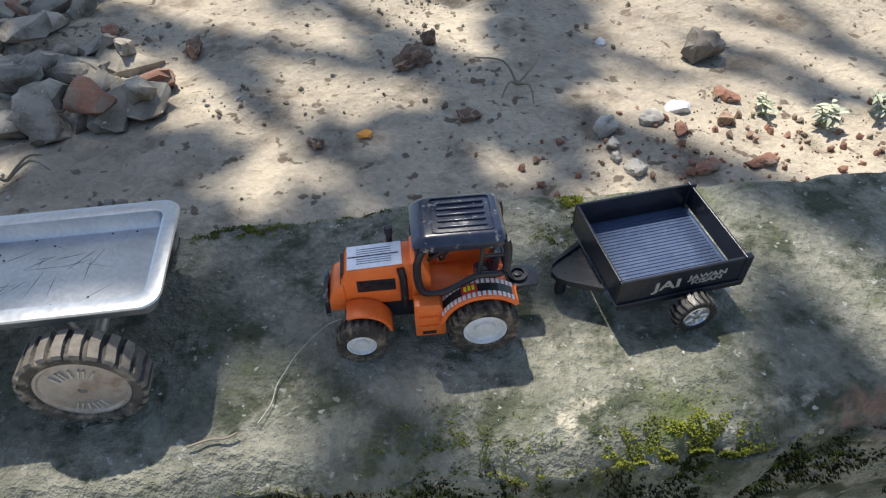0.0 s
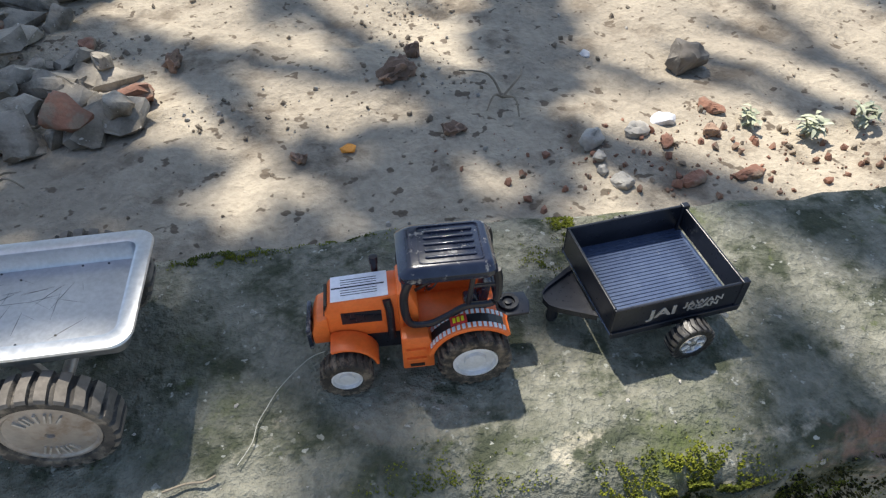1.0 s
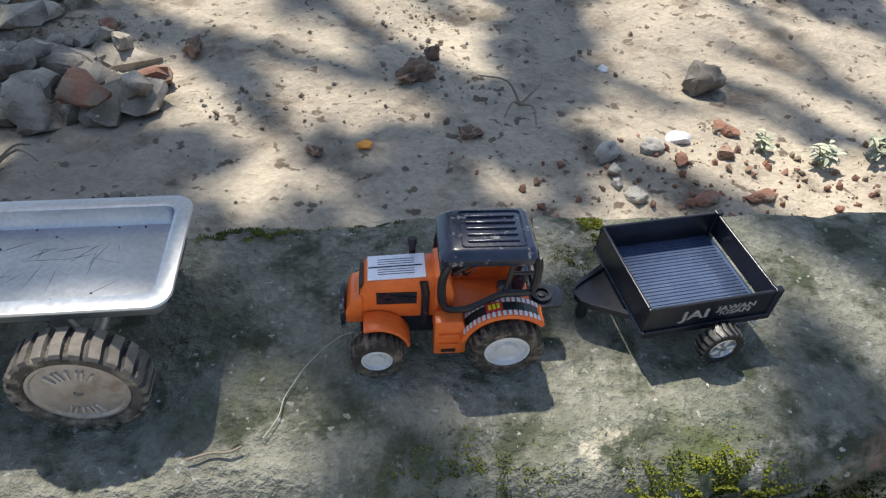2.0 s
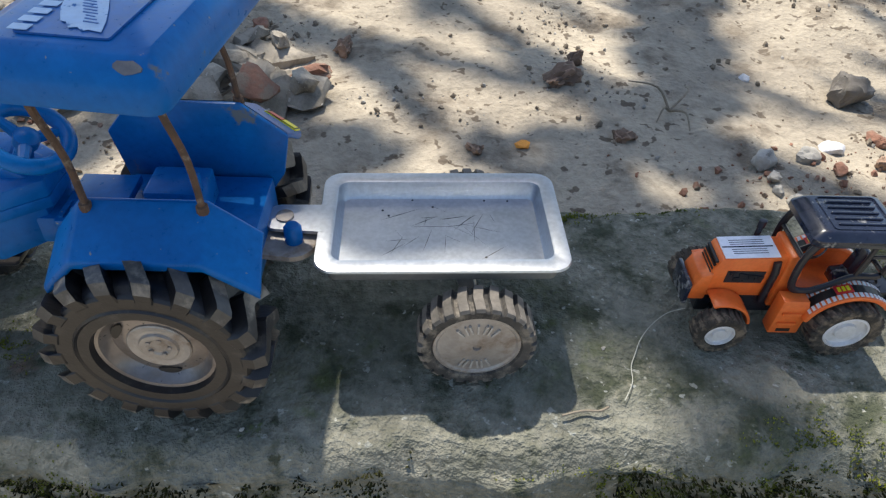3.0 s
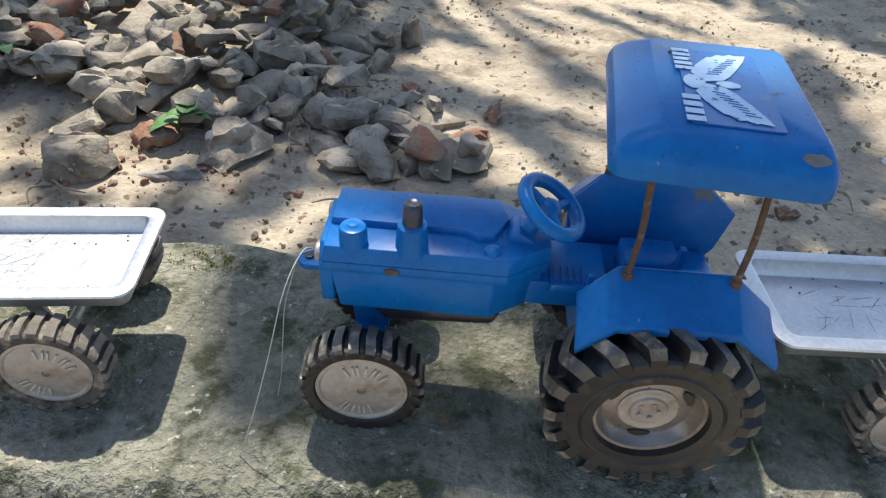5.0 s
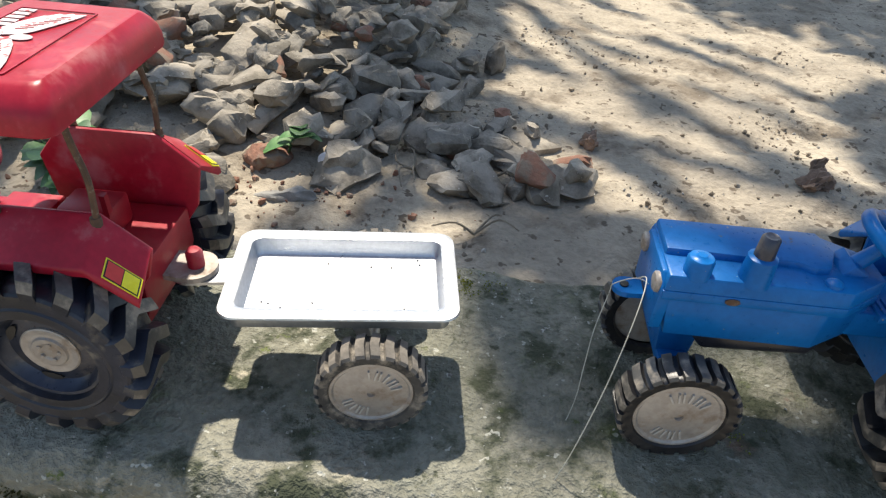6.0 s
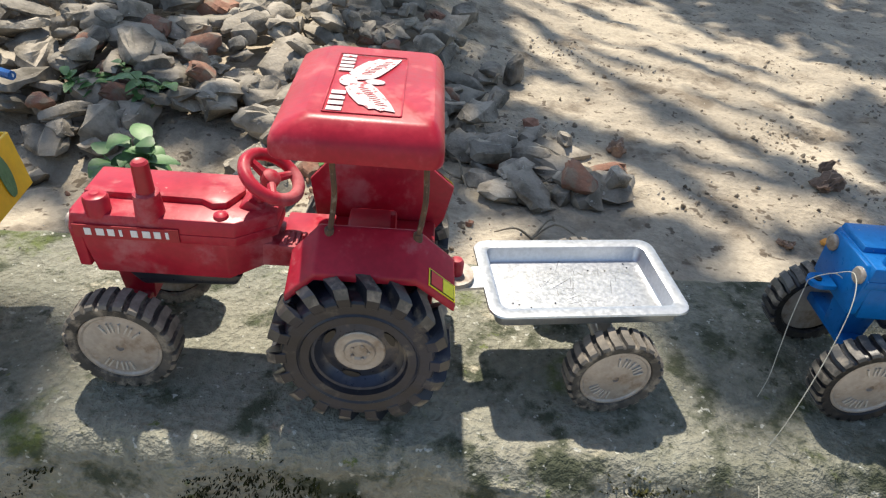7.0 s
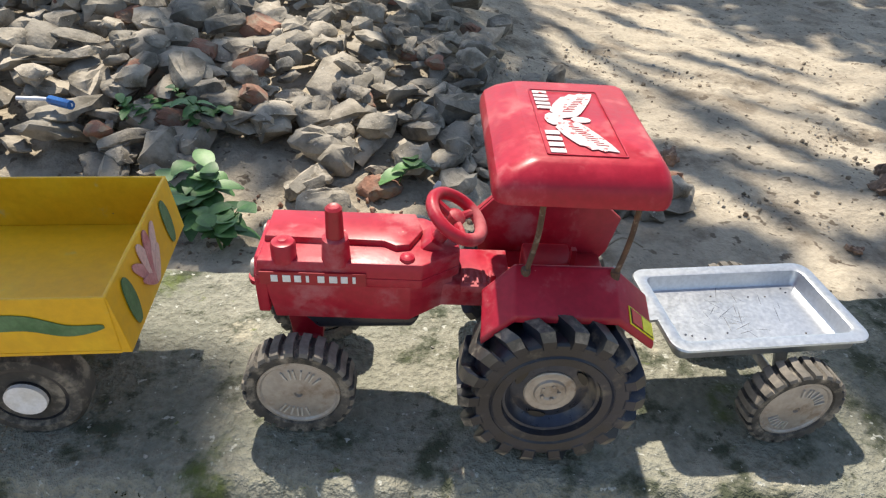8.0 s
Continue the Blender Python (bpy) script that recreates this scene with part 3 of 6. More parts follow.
def canopy_top(root, paint, roof_at, pitch, roll, turn=0.0):
    """Shallow pressed roof: flat top, sloping front, sides turned down and rounded."""
    bm = bmesh.new()
    ring = lambda x0, x1, y, z, r: rrect(x1 - x0, 2 * y, r, z, 4, (x0 + x1) / 2, 0)
    H = 0.0500
    rings = [ring(-0.0325, 0.0365, H - 0.0025, -0.0172, 0.005), ring(-0.0345, 0.0386, H - 0.0004, -0.0166, 0.006), ring(-0.0350, 0.0390, H, -0.0150, 0.006), ring(-0.0348, 0.0389, H - 0.0004, -0.0105, 0.006), ring(-0.0335, 0.0383, H - 0.0016, -0.0070, 0.006), ring(-0.0295, 0.0370, H - 0.0040, -0.0038, 0.006), ring(-0.0225, 0.0350, H - 0.0072, -0.0010, 0.005), ring(-0.0200, 0.0335, H - 0.0092, 0.0, 0.004)]
    under = [ring(-0.0310, 0.0345, H - 0.0045, -0.0168, 0.004), ring(-0.018, 0.031, H - 0.012, -0.0030, 0.003)]
    loops(list(reversed(under)) + rings, bm)
    ob = part("roof", bm, paint, root, smooth=True, angle=30)
    ob.matrix_basis = Matrix.Translation(roof_at) @ Matrix.Rotation(radians(turn), 4, "Z") @ Matrix.Rotation(radians(pitch), 4, "Y") @ Matrix.Rotation(radians(roll), 4, "X")
    return ob

def wing_print(roof, mat, film, z0):
    """A printed panel: two feather-like blades from a knot, with bars that stand for its two words."""
    if film:
        bm = bmesh.new()
        loops([rrect(0.030, 0.062, 0.001, z, 2, 0.010, 0.002) for z in (0.0002, z0)], bm)
        panel = part("printed_panel", bm, film, roof, "blue film label with pale blue print")
    else:
        bm = bmesh.new()
        for w, h in ((0.0330, 0.0640),):
            a, b = rrect(w, h, 0.001, 0.0002, 2, 0.008, 0.002), rrect(w - 0.0012, h - 0.0012, 0.001, 0.0002, 2, 0.008, 0.002)
            a2, b2 = [(x, y, 0.0006) for x, y, _ in a], [(x, y, 0.0006) for x, y, _ in b]
            loops([a, a2, b2, b], bm, False, False)
        panel = part("printed_panel", bm, M_RED, roof, "thin raised frame with white print")
    panel.matrix_basis = Matrix.Translation((-0.0050, -0.0060, 0)) @ Matrix.Diagonal((1.02, 1.06, 1, 1))
    lift = z0 + 0.0003
    bm = bmesh.new()
    for sgn in (-1, 1):
        out = [(0.003, 0.001), (0.0095, 0.003), (0.0125, 0.007), (0.0160, 0.014), (0.0195, 0.022), (0.0215, 0.0285), (0.0170, 0.0275), (0.0155, 0.0285), (0.0130, 0.0265), (0.0105, 0.0272), (0.0080, 0.0240), (0.0060, 0.0235), (0.0035, 0.0195), (0.0010, 0.0150), (-0.0015, 0.0080)]
        prism([(x, 0.002 + sgn * y) for x, y in out], "z", lift, lift + 0.0002, bm)
    prism([(0.011 + 0.0045 * math.cos(a), 0.002 + 0.0028 * math.sin(a)) for a in (2 * math.pi * k / 10 for k in range(10))], "z", lift, lift + 0.0002, bm)
    prism([(-0.001 + 0.004 * math.cos(a), 0.002 + 0.006 * math.sin(a)) for a in (2 * math.pi * k / 10 for k in range(10))], "z", lift, lift + 0.0002, bm)
    part("wing_shape", bm, mat, panel)
    for y, n in ((0.022, 5), (-0.019, 4)):
        m = Matrix.Translation((-0.0035, y, lift)) @ Matrix.Rotation(math.pi / 2, 4, "Z")
        part("word_bar", bars(n, 0.021, 0.0068, 0.0002, m, seed=n), mat, panel, "row of plain printed bars")["kind"] = "stuff"
    bm = bmesh.new()
    rng = random.Random(5)
    for sgn in (-1, 1):
        for k in range(9):
            t = k / 8
            x, y = 0.0065 + 0.009 * t, 0.002 + sgn * (0.0075 + 0.0155 * t)
            d = 0.0016 + 0.001 * rng.random()
            prism([(x - d, y - 0.00025), (x + d, y - 0.00025 + sgn * 0.0006), (x + d, y + 0.00025 + sgn * 0.0006), (x - d, y + 0.00025)], "z", lift + 0.0002, lift + 0.0004, bm)
    part("feather_line", bm, film or M_DARK_RED, panel)["kind"] = "stuff"

def front_profile(paint, root):
    """Bonnet with a raised far panel, lower engine block and belly."""
    plan = [(-0.1480, -0.0225), (-0.066, -0.0232), (-0.047, -0.0098), (-0.047, 0.0098), (-0.066, 0.0232), (-0.1480, 0.0225)]
    bm = prism([(x, y * 0.985) for x, y in plan], "z", 0.0850, 0.0905, top=plan)
    bonnet = part("bonnet", bevel(bm, 0.0007), paint, root, smooth=True, angle=30)
    bm = prism(plan, "z", 0.0903, 0.0985, top=[(x * 0.985 - 0.0008, y * 0.93) for x, y in plan])
    part("bonnet_shoulder", bevel(bm, 0.0012), paint, bonnet, smooth=True, angle=30)
    mid = [(-0.1462, -0.0052), (-0.0860, -0.0066), (-0.0795, -0.0108), (-0.0725, -0.0092), (-0.0660, 0.0050), (-0.0700, 0.0205), (-0.1462, 0.0205)]
    bm = prism(mid, "z", 0.0975, 0.1018, top=[(x * 0.992 - 0.0006, y * 0.95 + 0.0003) for x, y in mid])
    part("bonnet_panel", bevel(bm, 0.0008), paint, bonnet, smooth=True, angle=30)
    low = [(-0.1445, -0.0212), (-0.072, -0.0218), (-0.050, -0.0115), (-0.050, 0.0115), (-0.072, 0.0218), (-0.1445, 0.0212)]
    bm = prism([(x * 0.975 if x < -0.1 else x, y * 0.94) for x, y in low], "z", 0.0625, 0.0855, top=low)
    for v in bm.verts:
        if v.co.z < 0.075 and v.co.x > -0.06:
            v.co.z += 0.006
    part("engine_block", bevel(bm, 0.0010), paint, root, smooth=True, angle=30)
    bm = prism([(-0.128, 0.0630), (-0.066, 0.0630), (-0.070, 0.0560), (-0.120, 0.0535)], "y", -0.0185, 0.0185)
    part("belly", bevel(bm, 0.002), M_BLACK, root, smooth=True)
    return bonnet

def tractor(name, at, yaw, paint, frame_paint, mats, key, label, roof_at, roof_pitch, roof_roll, posts, post_mat, film, print_mat, tyre_small, front_yaw, text=False, stub=0.1260, tip_mat=None, roof_turn=0.0):
    tip_mat = tip_mat or frame_paint
    root = thing(name, Matrix.Translation(at) @ Matrix.Rotation(radians(yaw), 4, "Z"), label, "toy tractor", "toy tractors on the ledge")
    bonnet = front_profile(paint, root)
    # filler cap, exhaust, button on the bonnet
    part("filler_cap", lathe([(0.0062, 0.0968), (0.0062, 0.1054), (0.0054, 0.1068), (0.003, 0.1073), (0.0022, 0.1082), (0.0005, 0.1084)], "z", 20, (-0.134, -0.0165, 0)), paint, root, smooth=True)
    stack = part("exhaust", lathe([(0.0074, 0.0964), (0.0064, 0.1100), (0.0044, 0.1109)], "z", 20, (-0.1085, -0.0165, 0)), paint, root, "worn exhaust stub", smooth=True)
    part("exhaust_tip", lathe([(0.0045, 0.1100), (0.0041, stub), (0.0030, stub + 0.0012), (0.0014, stub + 0.0006), (0.0004, stub + 0.0008)], "z", 18, (-0.1085, -0.0165, 0)), tip_mat, stack, smooth=True)
    part("bonnet_button", lathe([(0.0042, 0.0973), (0.0036, 0.1000), (0.0018, 0.1012), (0.0006, 0.1013)], "z", 16, (-0.0735, -0.0165, 0)), paint, root, smooth=True)
    # gearbox, rear body, seat
    bm = prism([(-0.085, 0.0674), (-0.030, 0.0674), (-0.030, 0.0814), (-0.058, 0.0814), (-0.085, 0.0842)], "y", -0.0135, 0.0135)
    gearbox = part("gearbox", bevel(bm, 0.001), paint, root, smooth=True, angle=30)
    bm = box(-0.046, -0.020, -0.0165, 0.0165, 0.0786, 0.0828)
    plate = part("step_plate", bevel(bm, 0.0008), paint, gearbox, smooth=True, angle=30)
    bm = bmesh.new()
    for k in range(5):
        box(-0.044 + 0.0032 * k, -0.0424 + 0.0032 * k, -0.0145, -0.0035, 0.0827, 0.0838, bm)
    part("tread_ribs", bm, paint, gearbox)
    bm = prism([(-0.030, 0.0400), (0.032, 0.0400), (0.036, 0.0540), (0.036, 0.0740), (-0.030, 0.0740)], "y", -0.0270, 0.0290)
    part("rear_body", bevel(bm, 0.0014), frame_paint, root, smooth=True, angle=30)
    bm = box(-0.012, 0.014, -0.004, 0.016, 0.0735, 0.0890)
    bevel(bm, 0.002)
    box(0.0112, 0.0138, -0.0035, 0.0000, 0.0864, 0.0975, bm)
    part("seat", bm, frame_paint, root, smooth=True, angle=30)
    for y in (-0.022,):
        bm = box(-0.0320, -0.0295, y - 0.001, y + 0.001, 0.0720, 0.0950)
        part("lever", bevel(bm, 0.0005), frame_paint, root)
    # steering wheel on its column
    n = Vector((0.52, -0.12, 0.85)).normalized()
    q = n.to_track_quat("Z", "Y").to_matrix().to_4x4()
    c = Vector((-0.0495, -0.003, 0.1154))
    bm = bmesh.new()
    R, r, rings = 0.0148, 0.0033, []
    for i in range(37):
        a = 2 * math.pi * i / 36
        rings.append([Vector(((R + r * math.cos(b)) * math.cos(a), (R + r * math.cos(b)) * math.sin(a), r * math.sin(b))) for b in (2 * math.pi * k / 10 for k in range(10))])
    loops(rings, bm, False, False)
    bmesh.ops.remove_doubles(bm, verts=bm.verts, dist=1e-6)
    place = Matrix.Translation(c) @ q
    bm.transform(place)
    wheel = part("steering_wheel", bm, paint, root, smooth=True, angle=50)
    for k in range(3):
        a = radians(90 + 120 * k)
        bm = tube([(0.002 * math.cos(a), 0.002 * math.sin(a), -0.0018), (0.0135 * math.cos(a), 0.0135 * math.sin(a), 0)], 0.0026, 8, None, 0.0019)
        bm.transform(place)
        part("spoke", bm, paint, wheel, smooth=True)
    bm = lathe([(0.0048, -0.004), (0.0048, 0.0006), (0.0030, 0.0022), (0.0008, 0.0026)], "z", 16)
    bm.transform(place)
    part("wheel_hub", bm, paint, wheel, smooth=True)
    part("column", tube([c - n * 0.001, c - n * 0.016, c - n * 0.028], 0.0030, 10, None, 0.0052), paint, wheel, smooth=True)
    bm = prism([(-0.071, 0.0941), (-0.048, 0.0869), (-0.048, 0.0946), (-0.062, 0.1041)], "y", -0.0085, 0.0085)
    part("dash", bevel(bm, 0.002), paint, root, smooth=True, angle=30)
    # front: lamps, grille face, hook, axle
    bm = prism([(-0.0208, 0.0661), (0.0208, 0.0661), (0.0218, 0.0900), (0.0165, 0.0975), (-0.0165, 0.0975), (-0.0218, 0.0900)], "x", -0.1490, -0.1430)
    part("front_plate", bevel(bm, 0.001), paint, root, smooth=True, angle=30)
    for y in (-0.0155, 0.0155):
        part("headlight", lathe([(0.0050, -0.1485), (0.0050, -0.1502), (0.0042, -0.1510), (0.001, -0.1512)], "x", 18, (0, y, 0.0900)), M_WHEEL, root, "grey headlight disc", smooth=True)
    bm = bmesh.new()
    loops([[(-0.1515 - 0.0065 + 0.0065 * math.cos(a), 0.0065 * math.sin(a), z) if abs(a - math.pi) < 1.6 else (-0.150, 0.0065 * math.sin(a), z) for a in (2 * math.pi * k / 16 for k in range(16))] for z in (0.0710, 0.0738)], bm)
    hook = part("tow_hook", bm, paint, root)
    part("hook_pin", lathe([(0.0022, 0.0737), (0.0022, 0.0748), (0.001, 0.0749)], "z", 12, (-0.1588, 0, 0)), M_STICKBLK, hook)
    bm = prism([(-0.139, 0.0643), (-0.117, 0.0643), (-0.120, 0.0362), (-0.136, 0.0362)], "y", -0.008, 0.008)
    part("axle_bracket", bevel(bm, 0.001), paint, root, smooth=True, angle=30)
    bm = prism([(-0.136, 0.034), (-0.121, 0.034), (-0.121, 0.0407), (-0.136, 0.0407)], "y", -0.031, 0.031)
    part("front_axle", bevel(bm, 0.0012), paint, root, smooth=True, angle=30)
    part("rear_axle", lathe([(0.0055, -0.044), (0.0055, 0.044)], "y", 14, (0, 0, 0.0457)), M_BLACK, root, smooth=True)
    for s in (-1, 1):
        mudguard(root, s, paint)
        if text or s > 0:
            tail_marker(root, s)
    # roof and rods
    roof = canopy_top(root, paint, roof_at, roof_pitch, roof_roll, roof_turn)
    wing_print(roof, print_mat, film, 0.0009 if film else 0.0002)
    bm = bars(8, 0.060, 0.0050, 0.0006, Matrix.Translation((-0.0270, 0.0, -0.0044)) @ Matrix.Rotation(radians(-23), 4, "Y") @ Matrix.Rotation(math.pi / 2, 4, "Z"), None, 0.45, 8)
    part("embossed_bar", bm, paint, roof)["kind"] = "stuff"
    for (x0, y0), (x1, y1) in posts:
        foot = 0.1025 if y0 < 0 else 0.1105
        a, b = Vector((x0, y0, foot)), Vector((x1, y1, roof_at[2] - 0.0045))
        side = Vector((0.0012, 0.0008, 0))
        part("post", tube(spline([a, a.lerp(b, 0.35) + side, a.lerp(b, 0.7) - side * 0.6, b], 4), 0.0014, 8), post_mat, root, "thin rusty rod", smooth=True)
        bm = lathe([(0.0026, foot - 0.001), (0.0023, foot + 0.0033), (0.0012, foot + 0.0038)], "z", 10, (x0, y0, 0))
        part("post_foot", bm, post_mat, root)
    # hitch
    bm = bmesh.new()
    loops([[(0.034 if abs(a) > 1.9 else 0.0485 + 0.011 * math.cos(a), 0.0115 * math.sin(a), z) for a in (2 * math.pi * k / 24 - math.pi for k in range(24))] for z in (0.0570, 0.0598)], bm)
    hitch = part("hitch_plate", bm, M_WHEEL, root, "grey round hitch plate")
    part("hitch_pin", lathe([(0.0042, 0.0595), (0.0042, 0.0675), (0.0030, 0.0693), (0.001, 0.0696)], "z", 14, (0.0490, 0, 0)), paint, hitch, smooth=True)
    # wheels
    for s in (-1, 1):
        big_wheel(root, (0, -0.0460 if s < 0 else 0.0485, 0.0466), 0.0466, 0.0280, mats, key, s, slots=(28, 152, 270) if key == "blue" else (30, 150, 255))
        small_wheel(root, (-0.1285, s * 0.0350, 0.0295), 0.0295, 0.0165, 24, tyre_small, "small_" + key, s, front_yaw, 10)
    return root, roof, bonnet

red, red_roof, red_bonnet = tractor(
    "toy_tractor", (-0.6920, 0.0570, 0.0052), -1.2, M_RED, M_DARK_RED, (M_DARKRIM, M_WHEEL, M_BLUERUBBER), "red",
    "red metal toy tractor with roof and dusty lugged tyres", (-0.0040, -0.0030, 0.1690), 0.5, 0.0,
    [((-0.017, -0.0310), (-0.012, -0.036)), ((0.026, -0.0310), (0.030, -0.036)), ((-0.017, 0.0345), (-0.012, 0.028)), ((0.026, 0.0345), (0.028, 0.028))],
    M_RUST, None, M_FADED, M_DUSTY, 0.0, True)
blue, blue_roof, blue_bonnet = tractor(
    "toy_tractor", (-0.2720, 0.0515, 0.0), -2.2, M_BLUE, M_BLUE, (M_STEELRIM, M_WHEEL, M_RUBBER), "blue",
    "chipped blue metal toy tractor with roof and lugged tyres", (0.0000, 0.0000, 0.1755), -0.5, 0.0,
    [((-0.019, -0.0310), (-0.021, -0.034)), ((0.025, -0.0310), (0.021, -0.034)), ((-0.019, 0.0345), (-0.020, 0.030)), ((0.025, 0.0345), (0.019, 0.030))],
    M_RUST, M_LABEL, M_PALEBLUE, M_RUBBER, 2.0, False, 0.1200, M_DARKRIM, -7.0)
for cx, cy, w, h, lift in ((0.0290, -0.0450, 0.0050, 0.0024, -0.0033), (0.0335, -0.0375, 0.0024, 0.0044, -0.0022), (-0.0100, 0.0180, 0.0012, 0.0018, 0.0), (-0.0120, 0.0260, 0.0010, 0.0014, 0.0)):
    rng = random.Random(int(cx * 1e4))
    bm = prism([(w * math.cos(a) * rng.uniform(0.7, 1.1), h * math.sin(a) * rng.uniform(0.7, 1.1)) for a in (2 * math.pi * k / 11 for k in range(11))], "z", -0.0008, 0.0004)
    bm.transform(Matrix.Translation((cx, cy, lift)) @ Matrix.Rotation(radians(44 if cy < -0.04 else 0), 4, "X") @ Matrix.Rotation(radians(40 if abs(cy + 0.0375) < 0.001 else 0), 4, "Y"))
    part("bare_patch", bm, M_RUST if w < 0.002 else M_BARE, blue_roof, "patch where the paint is worn off")
red.scale = (1.0, 1.0, 1.03)
for ob in red.children:                   # its tow hook is shorter
    if ob.name.split(".")[0] == "tow_hook":
        ob.matrix_basis = Matrix.Translation((0.0065, 0, 0))
# name strip on the red bonnet, as plain bars
bm = box(-0.1455, -0.0935, -0.0236, -0.0222, 0.0862, 0.0935)
strip = part("name_strip", bm, M_DARK_RED, red_bonnet, "dark strip with pale bars")
for k in range(8):
    x = -0.1400 + 0.0057 * k
    part("name_bar", bevel(box(x, x + (0.0034, 0.0040, 0.0034, 0.0016)[k % 4], -0.0240, -0.0236, 0.0880, 0.0920), 0.0002), M_WHITE, strip)
bm = bmesh.new()
prism([(-0.1165 + 0.0035 * math.cos(a), 0.0880 + 0.0018 * math.sin(a)) for a in (2 * math.pi * k / 9 for k in range(9))], "y", -0.0233, -0.0220, bm)
part("chipped_spot", bm, M_RUST, blue_bonnet, "bare chipped patch")

# ---- aluminium tray trailers ----
def tray_trailer(at, yaw, tyre_mat, label, tongue_turn, spin, lean=0.0):
    root = thing("toy_trailer", Matrix.Translation(at) @ Matrix.Rotation(radians(yaw), 4, "Z"), label, "toy trailer", "aluminium tray trailers")
    L, W, cx = 0.116, 0.0710, -0.0155
    def ring(i, z, r):
        return rrect(L - 2 * i, W - 2 * i, r, z, 6, cx, 0)
    bm = loops([ring(0.0062, 0.0520, 0.004), ring(0.0050, 0.0532, 0.005), ring(0.0040, 0.0612, 0.006), ring(0.0006, 0.0616, 0.009), ring(0.0, 0.0624, 0.009), ring(0.0004, 0.0634, 0.009), ring(0.0060, 0.0638, 0.006), ring(0.0076, 0.0632, 0.005), ring(0.0088, 0.0556, 0.004), ring(0.0100, 0.0540, 0.003)])
    rng = random.Random(int(abs(at[0]) * 100))
    tray = part("tray", bm, M_ALU, root, "scratched aluminium tray", smooth=True, angle=45)
    bm = bmesh.new()
    for k in range(16):
        x, y = cx + rng.uniform(-0.045, 0.045), rng.choice((-1, 1)) * rng.uniform(0.012, 0.030)
        prism([(x + 0.0006 * math.cos(a), y + 0.0005 * math.sin(a)) for a in (0, 1.3, 2.5, 3.8, 5)], "z", 0.0540, 0.0544, bm)
    for k in range(26):
        x, y, a, d = cx + rng.gauss(0, 0.018), rng.gauss(0, 0.012), rng.uniform(0, 3.1), rng.uniform(0.003, 0.010)
        ux, uy = d * math.cos(a), d * math.sin(a)
        prism([(x - ux, y - uy), (x + 0.00012, y - 0.00012), (x + ux, y + uy), (x - 0.00012, y + 0.00012)], "z", 0.0540, 0.05405, bm)
    tagged(part("scratch", bm, M_DARKRIM, tray, "dark scratches and specks"), kind="stuff")
    # tongue
    m = Matrix.Translation((cx - L / 2 + 0.004, 0, 0)) @ Matrix.Rotation(radians(tongue_turn), 4, "Z")
    bm = bmesh.new()
    loops([[((0.0 if math.cos(a) > 0.1 else -0.022 + 0.0085 * math.cos(a)), 0.0088 * math.sin(a) * (1 if math.cos(a) < 0.1 else 1.12), z) for a in (2 * math.pi * k / 22 for k in range(22))] for z in (0.0618, 0.0636)], bm)
    bm.transform(m)
    tongue = part("tongue", bm, M_ALU, root)
    bm = lathe([(0.0042, 0.0636), (0.0042, 0.0646), (0.0024, 0.0647)], "z", 16, (-0.020, 0, 0))
    bm.transform(m)
    part("tongue_ring", bm, M_WHEEL, tongue)
    # axle with legs
    part("axle", lathe([(0.0028, -0.042), (0.0028, 0.042)], "y", 12, (0, 0, 0.0278)), M_WHEEL, root, smooth=True)
    for y in (-0.028, 0.028):
        bm = prism([(-0.010, 0.0530), (-0.002, 0.0530), (0.004, 0.0275), (-0.002, 0.0275)], "y", y - 0.0015, y + 0.0015)
        part("axle_leg", bevel(bm, 0.0008), M_ALU, root)
    for s in (-1, 1):
        small_wheel(root, (0, s * 0.0430, 0.0278), 0.0278, 0.0155, 24, tyre_mat, "small_tray", s, lean, spin, "grey domed wheel with dusty tyre")
    return root

tray_trailer((-0.1390, 0.0612, 0), 0.3, M_DUSTY, "scratched aluminium tray trailer behind the blue tractor", -3, 0)
tray_trailer((-0.5550, 0.0650, 0), 5.4, M_DUSTY, "bright aluminium tray trailer behind the red tractor", 6, 35)

